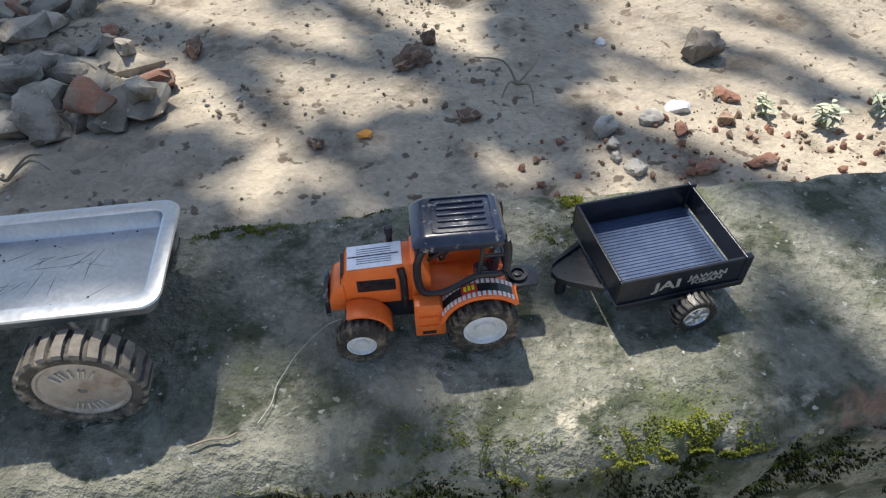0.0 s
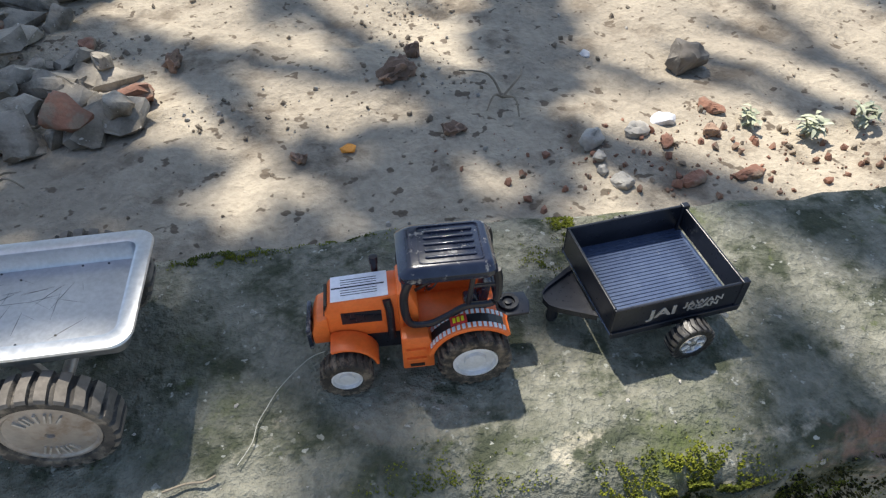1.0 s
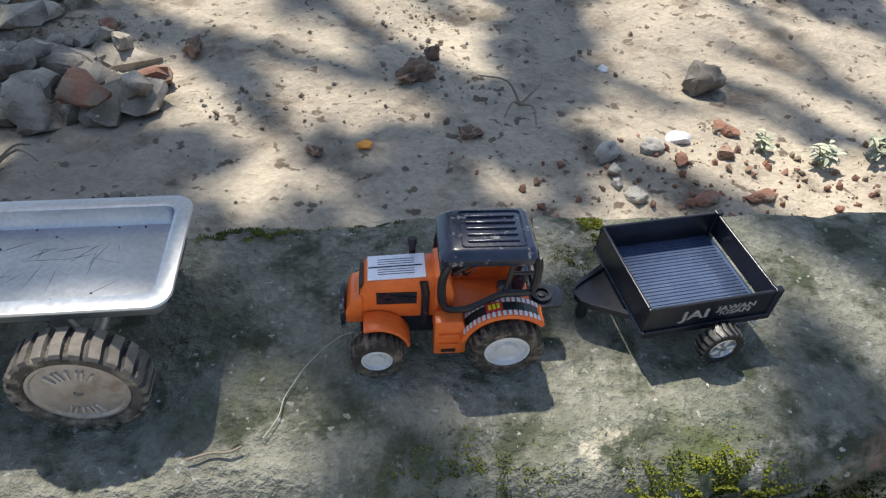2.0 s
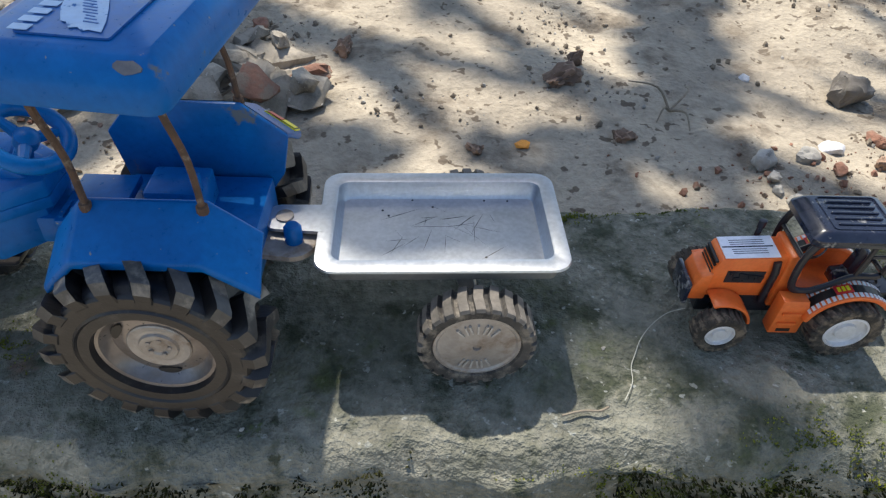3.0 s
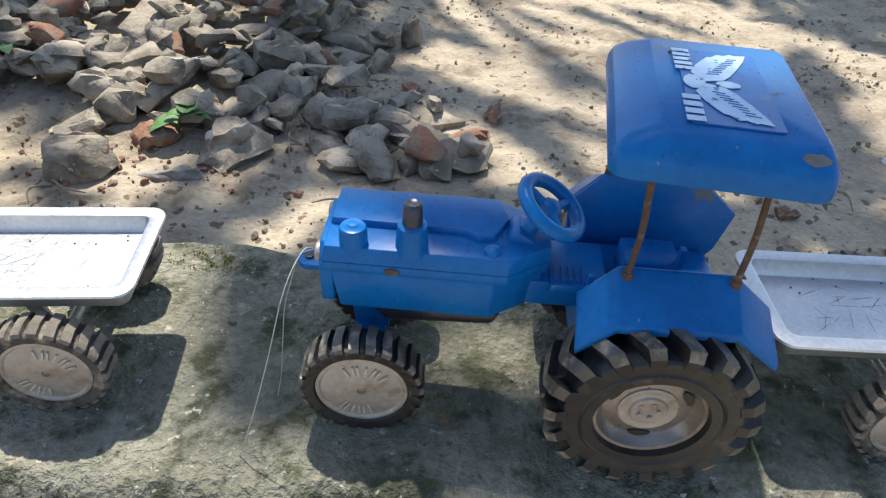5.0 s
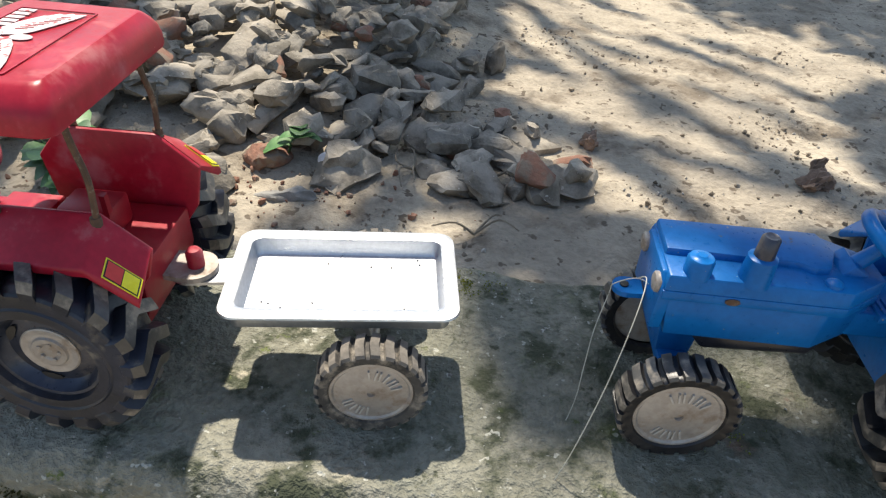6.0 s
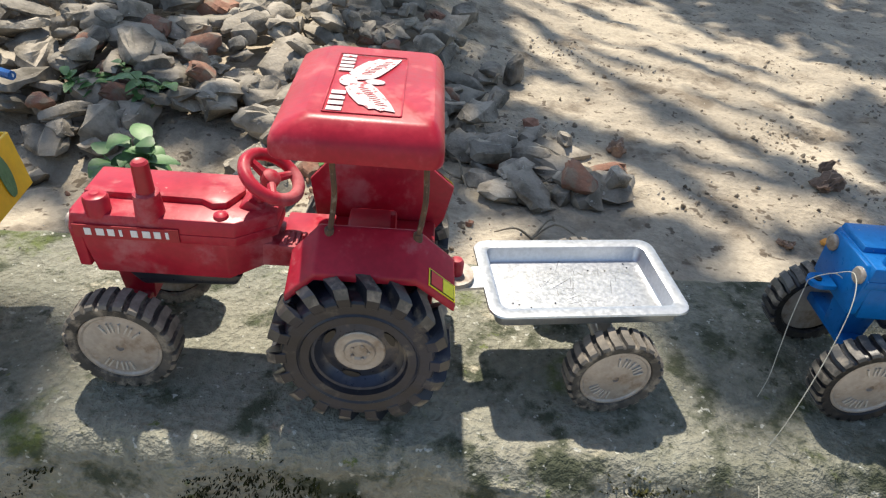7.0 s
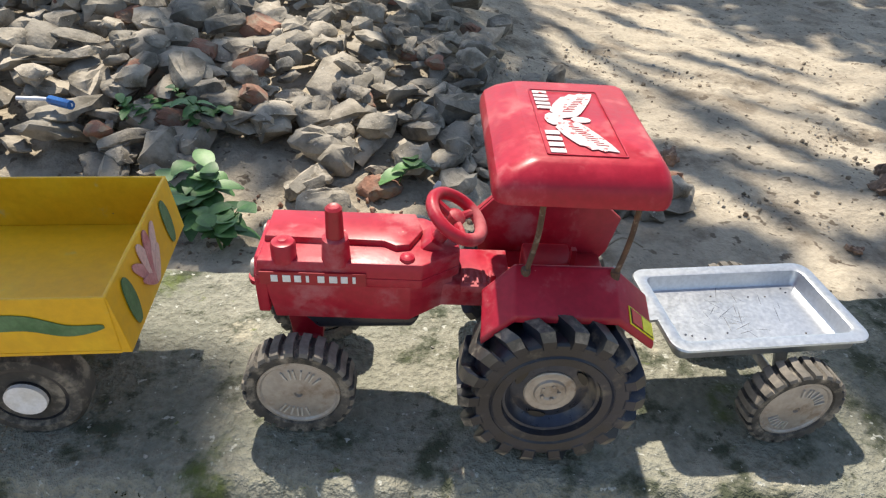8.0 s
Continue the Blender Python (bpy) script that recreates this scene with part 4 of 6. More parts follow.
# ---- yellow trailer ----
def yellow_trailer():
    root = thing("toy_trailer", Matrix.Translation((-0.9415, 0.0595, 0.0045)) @ Matrix.Rotation(radians(3.5), 4, "Z"), "hand-painted yellow toy trailer with flower and leaf strokes", "toy trailer")
    t = 0.0016
    x0, x1, y0, y1, z0, z1 = -0.190, 0.040, -0.055, 0.053, 0.0700, 0.1040
    part("floor", bevel(box(x0, x1, y0, y1, z0, z0 + 0.002), 0.0005), M_YELLOW, root)
    part("side_panel", bevel(box(x0, x1, y0, y0 + t, z0 + 0.002, z1), 0.0005), M_YELLOW, root)
    part("side_panel", bevel(box(x0, x1, y1 - t, y1, z0 + 0.002, z1), 0.0005), M_YELLOW, root)
    part("front_panel", bevel(box(x0, x0 + t, y0 + t, y1 - t, z0 + 0.002, z1), 0.0005), M_YELLOW, root)
    bm = prism([(x1 - t, z0), (x1 + 0.0045, z0), (x1 + 0.0002, z1), (x1 - t, z1)], "y", y0 + 0.0005, y1 - 0.0005)
    tail = part("tail_panel", bevel(bm, 0.0005), M_YELLOW, root)
    def on_tail(u, v):                       # u across, v up
        return Vector((x1 + 0.0047 - 0.0043 * v + 0.0002, y0 + (y1 - y0) * u, z0 + (z1 - z0) * v))
    def stroke(name, pts, width, mat, parent, place, lift):
        bm = bmesh.new()
        line = spline([(p[0], p[1], 0) for p in pts], 6)
        a, b = [], []
        for i, p in enumerate(line):
            d = (line[min(i + 1, len(line) - 1)] - line[max(i - 1, 0)]).normalized()
            w = width * max(0.12, math.sin(math.pi * (i + 0.6) / len(line)) ** 0.6)
            a.append((p.x - d.y * w, p.y + d.x * w)); b.append((p.x + d.y * w, p.y - d.x * w))
        loops([[place(*p) + lift * k for p in a + b[::-1]] for k in (0, 1)], bm)
        return part(name, bm, mat, parent)
    up = Vector((0.0004, 0, 0))
    for u in (0.17, 0.80):
        stroke("green_stroke", [(u, 0.12), (u + 0.005, 0.5), (u, 0.88)], 0.05, M_GREENPAINT, tail, on_tail, up)
    for k, (du, dv) in enumerate(((-0.14, 0.80), (-0.05, 0.92), (0.04, 0.94), (0.13, 0.88), (-0.10, 0.45), (0.10, 0.55))):
        mat = M_PALEPINK if k % 2 else M_PINKPAINT
        stroke("petal_stroke", [(0.46, 0.12), (0.46 + du * 0.6, 0.12 + (dv - 0.12) * 0.55), (0.46 + du * 1.2, dv)], 0.042, mat, tail, on_tail, up * (1 + 0.3 * k))
    def on_side(x, z):
        return Vector((x, y0 - 0.0002, z))
    stroke("leaf_stroke", [(0.036, 0.0875), (0.020, 0.0855), (0.002, 0.0905), (-0.018, 0.0895), (-0.032, 0.0840), (-0.06, 0.088), (-0.09, 0.090)], 0.0048, M_GREENPAINT, root, on_side, Vector((0, -0.0004, 0)))
    stroke("leaf_stroke", [(-0.012, 0.1035), (-0.035, 0.1000), (-0.060, 0.1035)], 0.0030, M_GREENPAINT, root, on_side, Vector((0, -0.0004, 0)))
    for y in (-0.025, 0.025):
        part("axle_leg", bevel(box(-0.028, -0.012, y - 0.002, y + 0.002, 0.022, 0.0700), 0.0008), M_BLACK, root)
    part("axle", lathe([(0.003, -0.036), (0.003, 0.036)], "y", 12, (-0.020, 0, 0.0285)), M_BLACK, root)
    for x in (-0.020, -0.15):
        for s in (-1, 1):
            hub = part("wheel", lathe([(0.0195, 0.006), (0.0195, -0.0070), (0.0180, -0.0074), (0.0165, -0.0030), (0.0110, -0.0028), (0.0105, -0.0085), (0.0085, -0.0095), (0.003, -0.0095), (0.0028, -0.0085)], "y", 32), M_BLACK, root, "black wheel with pale centre cap", smooth=True)
            hub.matrix_basis = Matrix.Translation((x, s * 0.034, 0.0285)) @ Matrix.Rotation(0 if s < 0 else math.pi, 4, "Z")
            part("tyre", lathe([(0.0195, -0.0070), (0.0215, -0.0092), (0.0262, -0.0088), (0.0284, -0.0060), (0.0284, 0.0060), (0.0262, 0.0088), (0.0200, 0.008)], "y", 40), M_DUSTY, hub, smooth=True)
            part("centre_cap", lathe([(0.0104, -0.0080), (0.0102, -0.0108), (0.0080, -0.0114), (0.0060, -0.0106), (0.001, -0.0106)], "y", 24), M_WHITEPLASTIC, hub, smooth=True)
    return root

yellow_trailer()

# ---- small orange tractor ----
def toy_tyre(R, width, n, inner):
    return tread(R, width, n, R * 0.93, R * 0.07, 0.28, 0.3, inner, 0.8)

def orange_tractor():
    root = thing("toy_tractor", Matrix.Translation((0.0492, 0.0535, 0)) @ Matrix.Rotation(radians(-1.5), 4, "Z"), "small orange plastic toy tractor with dark navy cab roof", "toy tractor", "toy tractors on the ledge")
    # bonnet and nose
    bm = prism([(-0.0700, 0.0240), (-0.0330, 0.0240), (-0.0330, 0.0525), (-0.0660, 0.0505), (-0.0690, 0.0430)], "y", -0.0112, 0.0112)
    bonnet = part("bonnet", bevel(bm, 0.0012), M_ORANGE, root, smooth=True, angle=30)
    bm = prism([(-0.0765, 0.0220), (-0.0680, 0.0220), (-0.0680, 0.0410), (-0.0735, 0.0385), (-0.0765, 0.0300)], "y", -0.0125, 0.0125)
    part("nose", bevel(bm, 0.001), M_ORANGE, root, smooth=True, angle=30)
    bm = box(-0.0790, -0.0768, -0.0135, 0.0135, 0.0190, 0.0335)
    part("bumper_plate", bevel(bm, 0.0006), M_NAVY, root, smooth=True, angle=30)
    def drape(bm):                                      # onto the sloping bonnet top
        for v in bm.verts:
            v.co.z += 0.0526 + 0.0606 * (v.co.x + 0.033)
    bm = prism([(-0.0652, -0.0106), (-0.0385, -0.0106), (-0.0385, 0.0106), (-0.0652, 0.0106)], "z", 0.0, 0.0005)
    drape(bm)
    dec = part("silver_decal", bm, M_SILVER, bonnet, "silver striped bonnet sticker")
    bm = bmesh.new()
    for y in (-0.0065, -0.0045, -0.0025, 0.0025, 0.0045, 0.0065):
        prism([(-0.0605, y - 0.00016), (-0.0435, y - 0.00016), (-0.0435, y + 0.00016), (-0.0605, y + 0.00016)], "z", 0.0005, 0.0007, bm)
    prism([(-0.0648, -0.0004), (-0.040, -0.0004), (-0.040, 0.0004), (-0.0648, 0.0004)], "z", 0.0005, 0.0008, bm)
    drape(bm)
    part("decal_line", bm, M_NAVY, dec)
    bm = bmesh.new()
    for k in range(7):                                  # grille stripes on the slanting nose
        z = 0.0325 + 0.0024 * k
        x = -0.0690 + (z - 0.030) * 0.12 - 0.0012
        box(x - 0.0006, x + 0.0008, -0.0095, 0.0095, z, z + 0.0012, bm)
    part("grille_stripe", bm, M_STICKBLK, bonnet)
    for s in (-1, 1):                                   # engine louvres
        bm = bmesh.new()
        rng = random.Random(2)
        box(-0.0615, -0.0425, s * 0.0112 - 0.0006, s * 0.0112 + 0.0006, 0.0345, 0.0425, bm)
        for k in range(14):
            x, z = -0.0600 + 0.0012 * k, 0.0360 + 0.004 * rng.random()
            box(x, x + 0.0018, s * 0.0112 - 0.0013, s * 0.0112 + 0.0013, z, z + 0.0020, bm)
        part("engine_grille", bm, M_BLACK, bonnet)
        part("intake_pipe", tube([(-0.0385, s * 0.0130, 0.022), (-0.0385, s * 0.0130, 0.0430), (-0.0395, s * 0.0120, 0.0500)], 0.0020, 10), M_BLACK, root, smooth=True)
    part("exhaust", lathe([(0.0016, 0.046), (0.0016, 0.0565), (0.0021, 0.0568), (0.0021, 0.0610), (0.0010, 0.0612)], "z", 14, (-0.0440, 0.0135, 0)), M_BLACK, root, smooth=True)
    # scuttle and cab floor
    bm = prism([(-0.0345, 0.0180), (-0.0250, 0.0180), (-0.0250, 0.0420), (-0.0290, 0.0555), (-0.0345, 0.0540)], "y", -0.0135, 0.0135)
    part("scuttle", bevel(bm, 0.0012), M_ORANGE, root, smooth=True, angle=30)
    bm = box(-0.030, 0.014, -0.0130, 0.0130, 0.0150, 0.0280)
    part("cab_floor", bevel(bm, 0.001), M_ORANGE, root, smooth=True, angle=30)
    bm = prism([(-0.0020, 0.0275), (0.0080, 0.0275), (0.0105, 0.0510), (0.0070, 0.0520), (0.0045, 0.0360), (-0.0020, 0.0345)], "y", -0.0070, 0.0070)
    part("seat", bevel(bm, 0.0010), M_NAVY, root, smooth=True, angle=30)
    part("chassis", bevel(box(-0.070, 0.010, -0.0075, 0.0075, 0.0110, 0.0245), 0.001), M_BLACK, root)
    part("front_axle", lathe([(0.0022, -0.020), (0.0022, 0.020)], "y", 10, (-0.0620, 0, 0.0130)), M_BLACK, root)
    part("rear_axle", lathe([(0.0028, -0.020), (0.0028, 0.020)], "y", 10, (0, 0, 0.0178)), M_BLACK, root)
    for s in (-1, 1):
        # rear mudguard: an arch with a flat striped sticker, and the steps in front of it
        arc = [(0.0225 * math.cos(radians(a)), 0.0178 + 0.0225 * math.sin(radians(a))) for a in range(40, 171, 10)]
        low = [(0.0200 * math.cos(radians(a)), 0.0178 + 0.0200 * math.sin(radians(a))) for a in range(40, 171, 10)]
        bm = prism(arc + low[::-1], "y", s * 0.0115, s * 0.0238)
        guard = part("rear_mudguard", bevel(bm, 0.0007), M_ORANGE, root, smooth=True, angle=30)
        wall = arc + [(-0.0120, 0.0150), (0.010, 0.0150)]
        part("guard_wall", prism(wall, "y", s * 0.0120, s * 0.0135), M_ORANGE, guard)
        arc2 = [(0.0228 * math.cos(radians(a)), 0.0178 + 0.0228 * math.sin(radians(a))) for a in range(52, 163, 10)]
        for ya, yb, mt, nm in ((0.0152, 0.0200, M_STICKBLK, "dark_band"),):
            part(nm, prism(arc2 + [(x * 0.97, 0.0178 + (z - 0.0178) * 0.97) for x, z in arc2[::-1]], "y", s * ya, s * yb), mt, guard)
        bm = bmesh.new()
        for k in range(17):
            a = radians(52 + 6.4 * k)
            for ya, yb in ((0.0124, 0.0150), (0.0202, 0.0228)):
                d = radians(1.9)
                pts = [(r * math.cos(a + e), 0.0178 + r * math.sin(a + e)) for r, e in ((0.0220, -d), (0.0229, -d), (0.0229, d), (0.0220, d))]
                prism(pts, "y", s * ya, s * yb, bm)
        part("white_stripe", bm, M_WHITE, guard)
        a = radians(108)
        m = Matrix.Translation((0.0230 * math.cos(a), s * 0.0176, 0.0178 + 0.0230 * math.sin(a))) @ Matrix.Rotation(math.pi / 2 - a, 4, "Y")
        bm = box(-0.0040, 0.0040, -0.0026, 0.0026, 0, 0.0004)
        bm.transform(m)
        badge = part("badge", bm, M_STICKRED, guard, "small red badge with yellow bars")
        bm = bars(3, 0.0062, 0.0030, 0.0003, m @ Matrix.Translation((0, 0, 0.0004)))
        part("badge_bar", bm, M_STICKYEL, badge)
        bm = prism([(-0.0345, 0.0090), (-0.0190, 0.0090), (-0.0190, 0.0260), (-0.0215, 0.0330), (-0.0345, 0.0330)], "y", s * 0.0125, s * 0.0205)
        step = part("step_box", bevel(bm, 0.0008), M_ORANGE, root, smooth=True, angle=30)
        bm = bmesh.new()
        for z in (0.0165, 0.0235):
            box(-0.0325, -0.0230, s * 0.0205 - 0.0012, s * 0.0205 + 0.0012, z, z + 0.0016, bm)
        part("step_tread", bm, M_ORANGE, step)
        bm = box(-0.0310, -0.0240, s * 0.0206 - 0.0003, s * 0.0206 + 0.0003, 0.0110, 0.0130)
        part("step_slot", bm, M_STICKBLK, step)
        # front mudguard
        arc = [(-0.0620 + 0.0165 * math.cos(radians(a)), 0.0130 + 0.0165 * math.sin(radians(a))) for a in range(8, 113, 13)]
        low = [(-0.0620 + 0.0148 * math.cos(radians(a)), 0.0130 + 0.0148 * math.sin(radians(a))) for a in range(8, 113, 13)]
        part("front_mudguard", bevel(prism(arc + low[::-1], "y", s * 0.0085, s * 0.0205), 0.0006), M_ORANGE, root, smooth=True, angle=30)
        # wheels
        for x, R, wd, inner, n, z in ((0.0, 0.0178, 0.0125, 0.0110, 22, 0.0178), (-0.0620, 0.0130, 0.0100, 0.0075, 20, 0.0130)):
            wheel = part("wheel", lathe([(inner, wd * 0.3), (inner, -wd * 0.44), (inner * 0.90, -wd * 0.46), (inner * 0.86, -wd * 0.30), (inner * 0.5, -wd * 0.27), (inner * 0.46, -wd * 0.40), (inner * 0.12, -wd * 0.43)], "y", 32), M_WHITEPLASTIC, root, "white plastic wheel with muddy tyre", smooth=True)
            wheel.matrix_basis = Matrix.Translation((x, s * 0.0218, z)) @ Matrix.Rotation(0 if s < 0 else math.pi, 4, "Z")
            part("tyre", toy_tyre(R, wd, n, inner), M_MUDDY, wheel, smooth=True, angle=50).data.materials.append(M_MUDDY)
        # cab side frame: pillars and curved sill
        line = [(-0.0275, 0.0685), (-0.0315, 0.0560), (-0.0300, 0.0375), (-0.0210, 0.0345), (-0.0120, 0.0390), (-0.0030, 0.0450), (0.0100, 0.0465), (0.0118, 0.0600), (0.0105, 0.0690)]
        part("cab_frame", tube(spline([(x, s * 0.0185, z) for x, z in line], 5), 0.0020, 8), M_BLACK, root, smooth=True)
        part("cab_pillar", tube([(-0.0020, s * 0.0185, 0.0455), (-0.0005, s * 0.0182, 0.0600), (0.0005, s * 0.0178, 0.0690)], 0.0013, 8), M_BLACK, root, smooth=True)
        part("cab_rail", tube([(0.0005, s * 0.0183, 0.0590), (0.0112, s * 0.0183, 0.0590)], 0.0011, 8), M_BLACK, root, smooth=True)
    bm = bmesh.new()
    for y in (-0.0185, 0.0185):
        tube([(0.0113, y, 0.0470), (0.0110, y, 0.0685)], 0.0012, 8, bm)
    for z in (0.0480, 0.0600):
        tube([(0.0112, -0.0185, z), (0.0112, 0.0185, z)], 0.0012, 8, bm)
    part("rear_frame", bm, M_BLACK, root, smooth=True)
    part("dash_bar", tube([(-0.0310, -0.0185, 0.0560), (-0.0310, 0.0185, 0.0560)], 0.0012, 8), M_BLACK, root, smooth=True)
    bm = bmesh.new()
    rings = []
    for i in range(21):
        a = 2 * math.pi * i / 20
        rings.append([(-0.0170 + (0.0052 + 0.0008 * math.cos(b)) * math.cos(a) * 0.6, (0.0052 + 0.0008 * math.cos(b)) * math.sin(a), 0.0505 + (0.0052 + 0.0008 * math.cos(b)) * math.cos(a) * 0.8 + 0.0008 * math.sin(b)) for b in (2 * math.pi * k / 6 for k in range(6))])
    loops(rings, bm, False, False)
    tube([(-0.0170, 0, 0.0505), (-0.0265, 0, 0.0440)], 0.0010, 6, bm)
    part("steering_wheel", bm, M_BLACK, root)
    # roof with ribs
    bm = loops([rrect(0.0420, 0.0440, 0.004, 0.0670, 4, -0.0112), rrect(0.0440, 0.0455, 0.005, 0.0680, 4, -0.0112), rrect(0.0440, 0.0455, 0.005, 0.0712, 4, -0.0112), rrect(0.0380, 0.0395, 0.004, 0.0746, 4, -0.0102), rrect(0.0340, 0.0360, 0.003, 0.0752, 4, -0.0097)])
    roof = part("roof", bm, M_NAVY, root, "dark navy roof with pressed ribs", smooth=True, angle=40)
    bm = bmesh.new()
    for k in range(5):
        y = -0.0112 + 0.0056 * k
        loops([rrect(0.0230, 0.0019, 0.0009, z, 2, -0.0092, y) for z in (0.0749, 0.0759)] + [rrect(0.0224, 0.0009, 0.0004, 0.0761, 2, -0.0092, y)], bm)
    part("roof_rib", bm, M_NAVY, roof, smooth=True, angle=30)
    bm = loops([rrect(0.0290, 0.0330, 0.002, 0.0749, 2, -0.0092), rrect(0.0290, 0.0330, 0.002, 0.0757, 2, -0.0092), rrect(0.0280, 0.0320, 0.002, 0.0757, 2, -0.0092), rrect(0.0280, 0.0320, 0.002, 0.0749, 2, -0.0092)], None, False, False)
    part("roof_frame", bm, M_NAVY, roof)
    # hitch
    bm = prism([(0.0105, -0.0080), (0.0300, -0.0070), (0.0315, 0.0), (0.0300, 0.0070), (0.0105, 0.0080)], "z", 0.0245, 0.0265)
    hitch = part("hitch_plate", bevel(bm, 0.0006), M_BLACK, root, smooth=True, angle=30)
    part("hitch_ring", lathe([(0.0052, 0.0262), (0.0052, 0.0285), (0.0034, 0.0285), (0.0032, 0.0270), (0.0018, 0.0270), (0.0018, 0.0282), (0.0006, 0.0283)], "z", 20, (0.0205, 0, 0)), M_BLACK, hitch)
    bm = prism([(0.0110, 0.0150), (0.0160, 0.0150), (0.0290, 0.0245), (0.0110, 0.0245)], "y", -0.0030, 0.0030)
    part("hitch_brace", bm, M_BLACK, hitch)
    for ob in root.children_recursive:          # a narrow body between wide wheels
        if ob.name.split(".")[0] in ("bonnet", "nose", "bumper_plate", "silver_decal", "decal_line", "grille_stripe", "engine_grille", "intake_pipe", "exhaust", "scuttle", "seat", "cab_frame", "cab_pillar", "cab_rail", "rear_frame", "dash_bar", "steering_wheel", "roof", "roof_rib", "roof_frame"):
            ob.data.transform(Matrix.Diagonal((1, 0.72, 0.975, 1)))
    return root

orange_tractor()

# ---- black slogan trailer ----
def black_trailer():
    root = thing("toy_trailer", Matrix.Translation((0.1540, 0.0670, 0)) @ Matrix.Rotation(radians(6.5), 4, "Z"), "black plastic toy trailer with silver slogan lettering", "toy trailer")
    x0, x1, y0, y1, z0, z1, t = -0.0405, 0.0310, -0.0305, 0.0305, 0.0165, 0.0355, 0.0016
    bed = part("bed", bevel(box(x0, x1, y0, y1, z0, z0 + 0.0018), 0.0004), M_BED, root)
    bm = bmesh.new()
    for k in range(24):
        y = y0 + 0.004 + k * (y1 - y0 - 0.008) / 23
        box(x0 + 0.003, x1 - 0.003, y - 0.0005, y + 0.0005, z0 + 0.0017, z0 + 0.0022, bm)
    part("bed_rib", bm, M_BED, bed)
    side = part("side_panel", bevel(box(x0, x1, y0, y0 + t, z0 + 0.0018, z1), 0.0005), M_BLACK, root)
    part("side_panel", bevel(box(x0, x1, y1 - t, y1, z0 + 0.0018, z1), 0.0005), M_BLACK, root)
    part("front_panel", bevel(box(x0, x0 + t, y0 + t, y1 - t, z0 + 0.0018, z1), 0.0005), M_BLACK, root)
    tail = part("tailgate", bevel(box(x1 - t, x1, y0 + t, y1 - t, z0 + 0.0045, z1 - 0.0008), 0.0005), M_BLACK, root)
    for y in (y0 + 0.0012, y1 - 0.0012):
        part("corner_post", bevel(box(x1 - 0.0030, x1 + 0.0014, y - 0.0018, y + 0.0018, z0 - 0.0015, z1 + 0.0008), 0.0005), M_BLACK, root)
    part("bottom_rail", bevel(box(x0, x1, y0 - 0.0014, y0, z0 - 0.001, z0 + 0.0030), 0.0004), M_BLACK, root)
    part("bottom_rail", bevel(box(x0, x1, y1, y1 + 0.0014, z0 - 0.001, z0 + 0.0030), 0.0004), M_BLACK, root)
    for body, size, x, z in (("JAI", 0.0086, -0.0137, 0.0268), ("JAWAN", 0.0046, 0.0085, 0.0288), ("KISAN", 0.0046, 0.0085, 0.0252)):
        me = lettering(body, size, 0.0002)
        me.transform(Matrix.Translation((x, y0 - 0.0003, z)) @ Matrix.Rotation(math.pi / 2, 4, "X") @ Matrix.Diagonal((1.50 if size > 0.008 else 1.36, 1, 1, 1)))
        part_mesh("slogan", me, M_LETTER, side, "raised silver letters")
    # drawbar: a rounded triangle with a rim
    def tri(s, z):
        pts = [(x0 - 0.001, 0.0185 * s), (x0 - 0.001, -0.0185 * s), (-0.0585, -0.0085 * s), (-0.0625, -0.0050 * s), (-0.0640, 0.0), (-0.0625, 0.0050 * s), (-0.0585, 0.0085 * s)]
        return [(x if i < 2 else x0 + (x - x0) * (0.93 + 0.07 * s), y, z) for i, (x, y) in enumerate(pts)]
    bm = loops([tri(1, 0.0150), tri(1, 0.0185), tri(0.82, 0.0185), tri(0.80, 0.0165)])
    drawbar = part("drawbar", bm, M_BLACK, root)
    part("drawbar_leg", lathe([(0.0030, 0.0006), (0.0034, 0.0030), (0.0022, 0.0150)], "z", 12, (-0.0575, 0, 0)), M_BLACK, drawbar)
    part("axle", lathe([(0.0018, -0.0400), (0.0018, 0.0400)], "y", 10, (0, 0, 0.0115)), M_CHROME, root)
    for y in (-0.026, 0.026):
        part("axle_leg", box(-0.0040, 0.0040, y - 0.001, y + 0.001, 0.0100, 0.0167), M_BLACK, root)
    bm = bmesh.new()
    tube([(0.020, -0.029, 0.016), (0.026, -0.032, 0.012)], 0.0012, 6, bm)
    part("latch", bm, M_LETTER, root)
    for s in (-1, 1):
        wheel = part("wheel", lathe([(0.0074, 0.003), (0.0074, -0.0036), (0.0066, -0.0040), (0.0060, -0.0024), (0.0025, -0.0022), (0.0022, -0.0036), (0.0006, -0.0038)], "y", 28), M_CHROME, root, "silver wheel with spokes", smooth=True)
        wheel.matrix_basis = Matrix.Translation((0, s * 0.0395, 0.0118)) @ Matrix.Rotation(0 if s < 0 else math.pi, 4, "Z")
        part("tyre", toy_tyre(0.0118, 0.0085, 20, 0.0074), M_RUBBER, wheel, smooth=True, angle=28).data.materials.append(M_LUG)
        bm = bmesh.new()
        for k in range(5):
            a = 2 * math.pi * k / 5
            tube([(0.002 * math.cos(a), -0.0030, 0.002 * math.sin(a)), (0.0063 * math.cos(a), -0.0030, 0.0063 * math.sin(a))], 0.0008, 6, bm)
        part("spoke", bm, M_WHITEPLASTIC, wheel)
    return root

black_trailer()

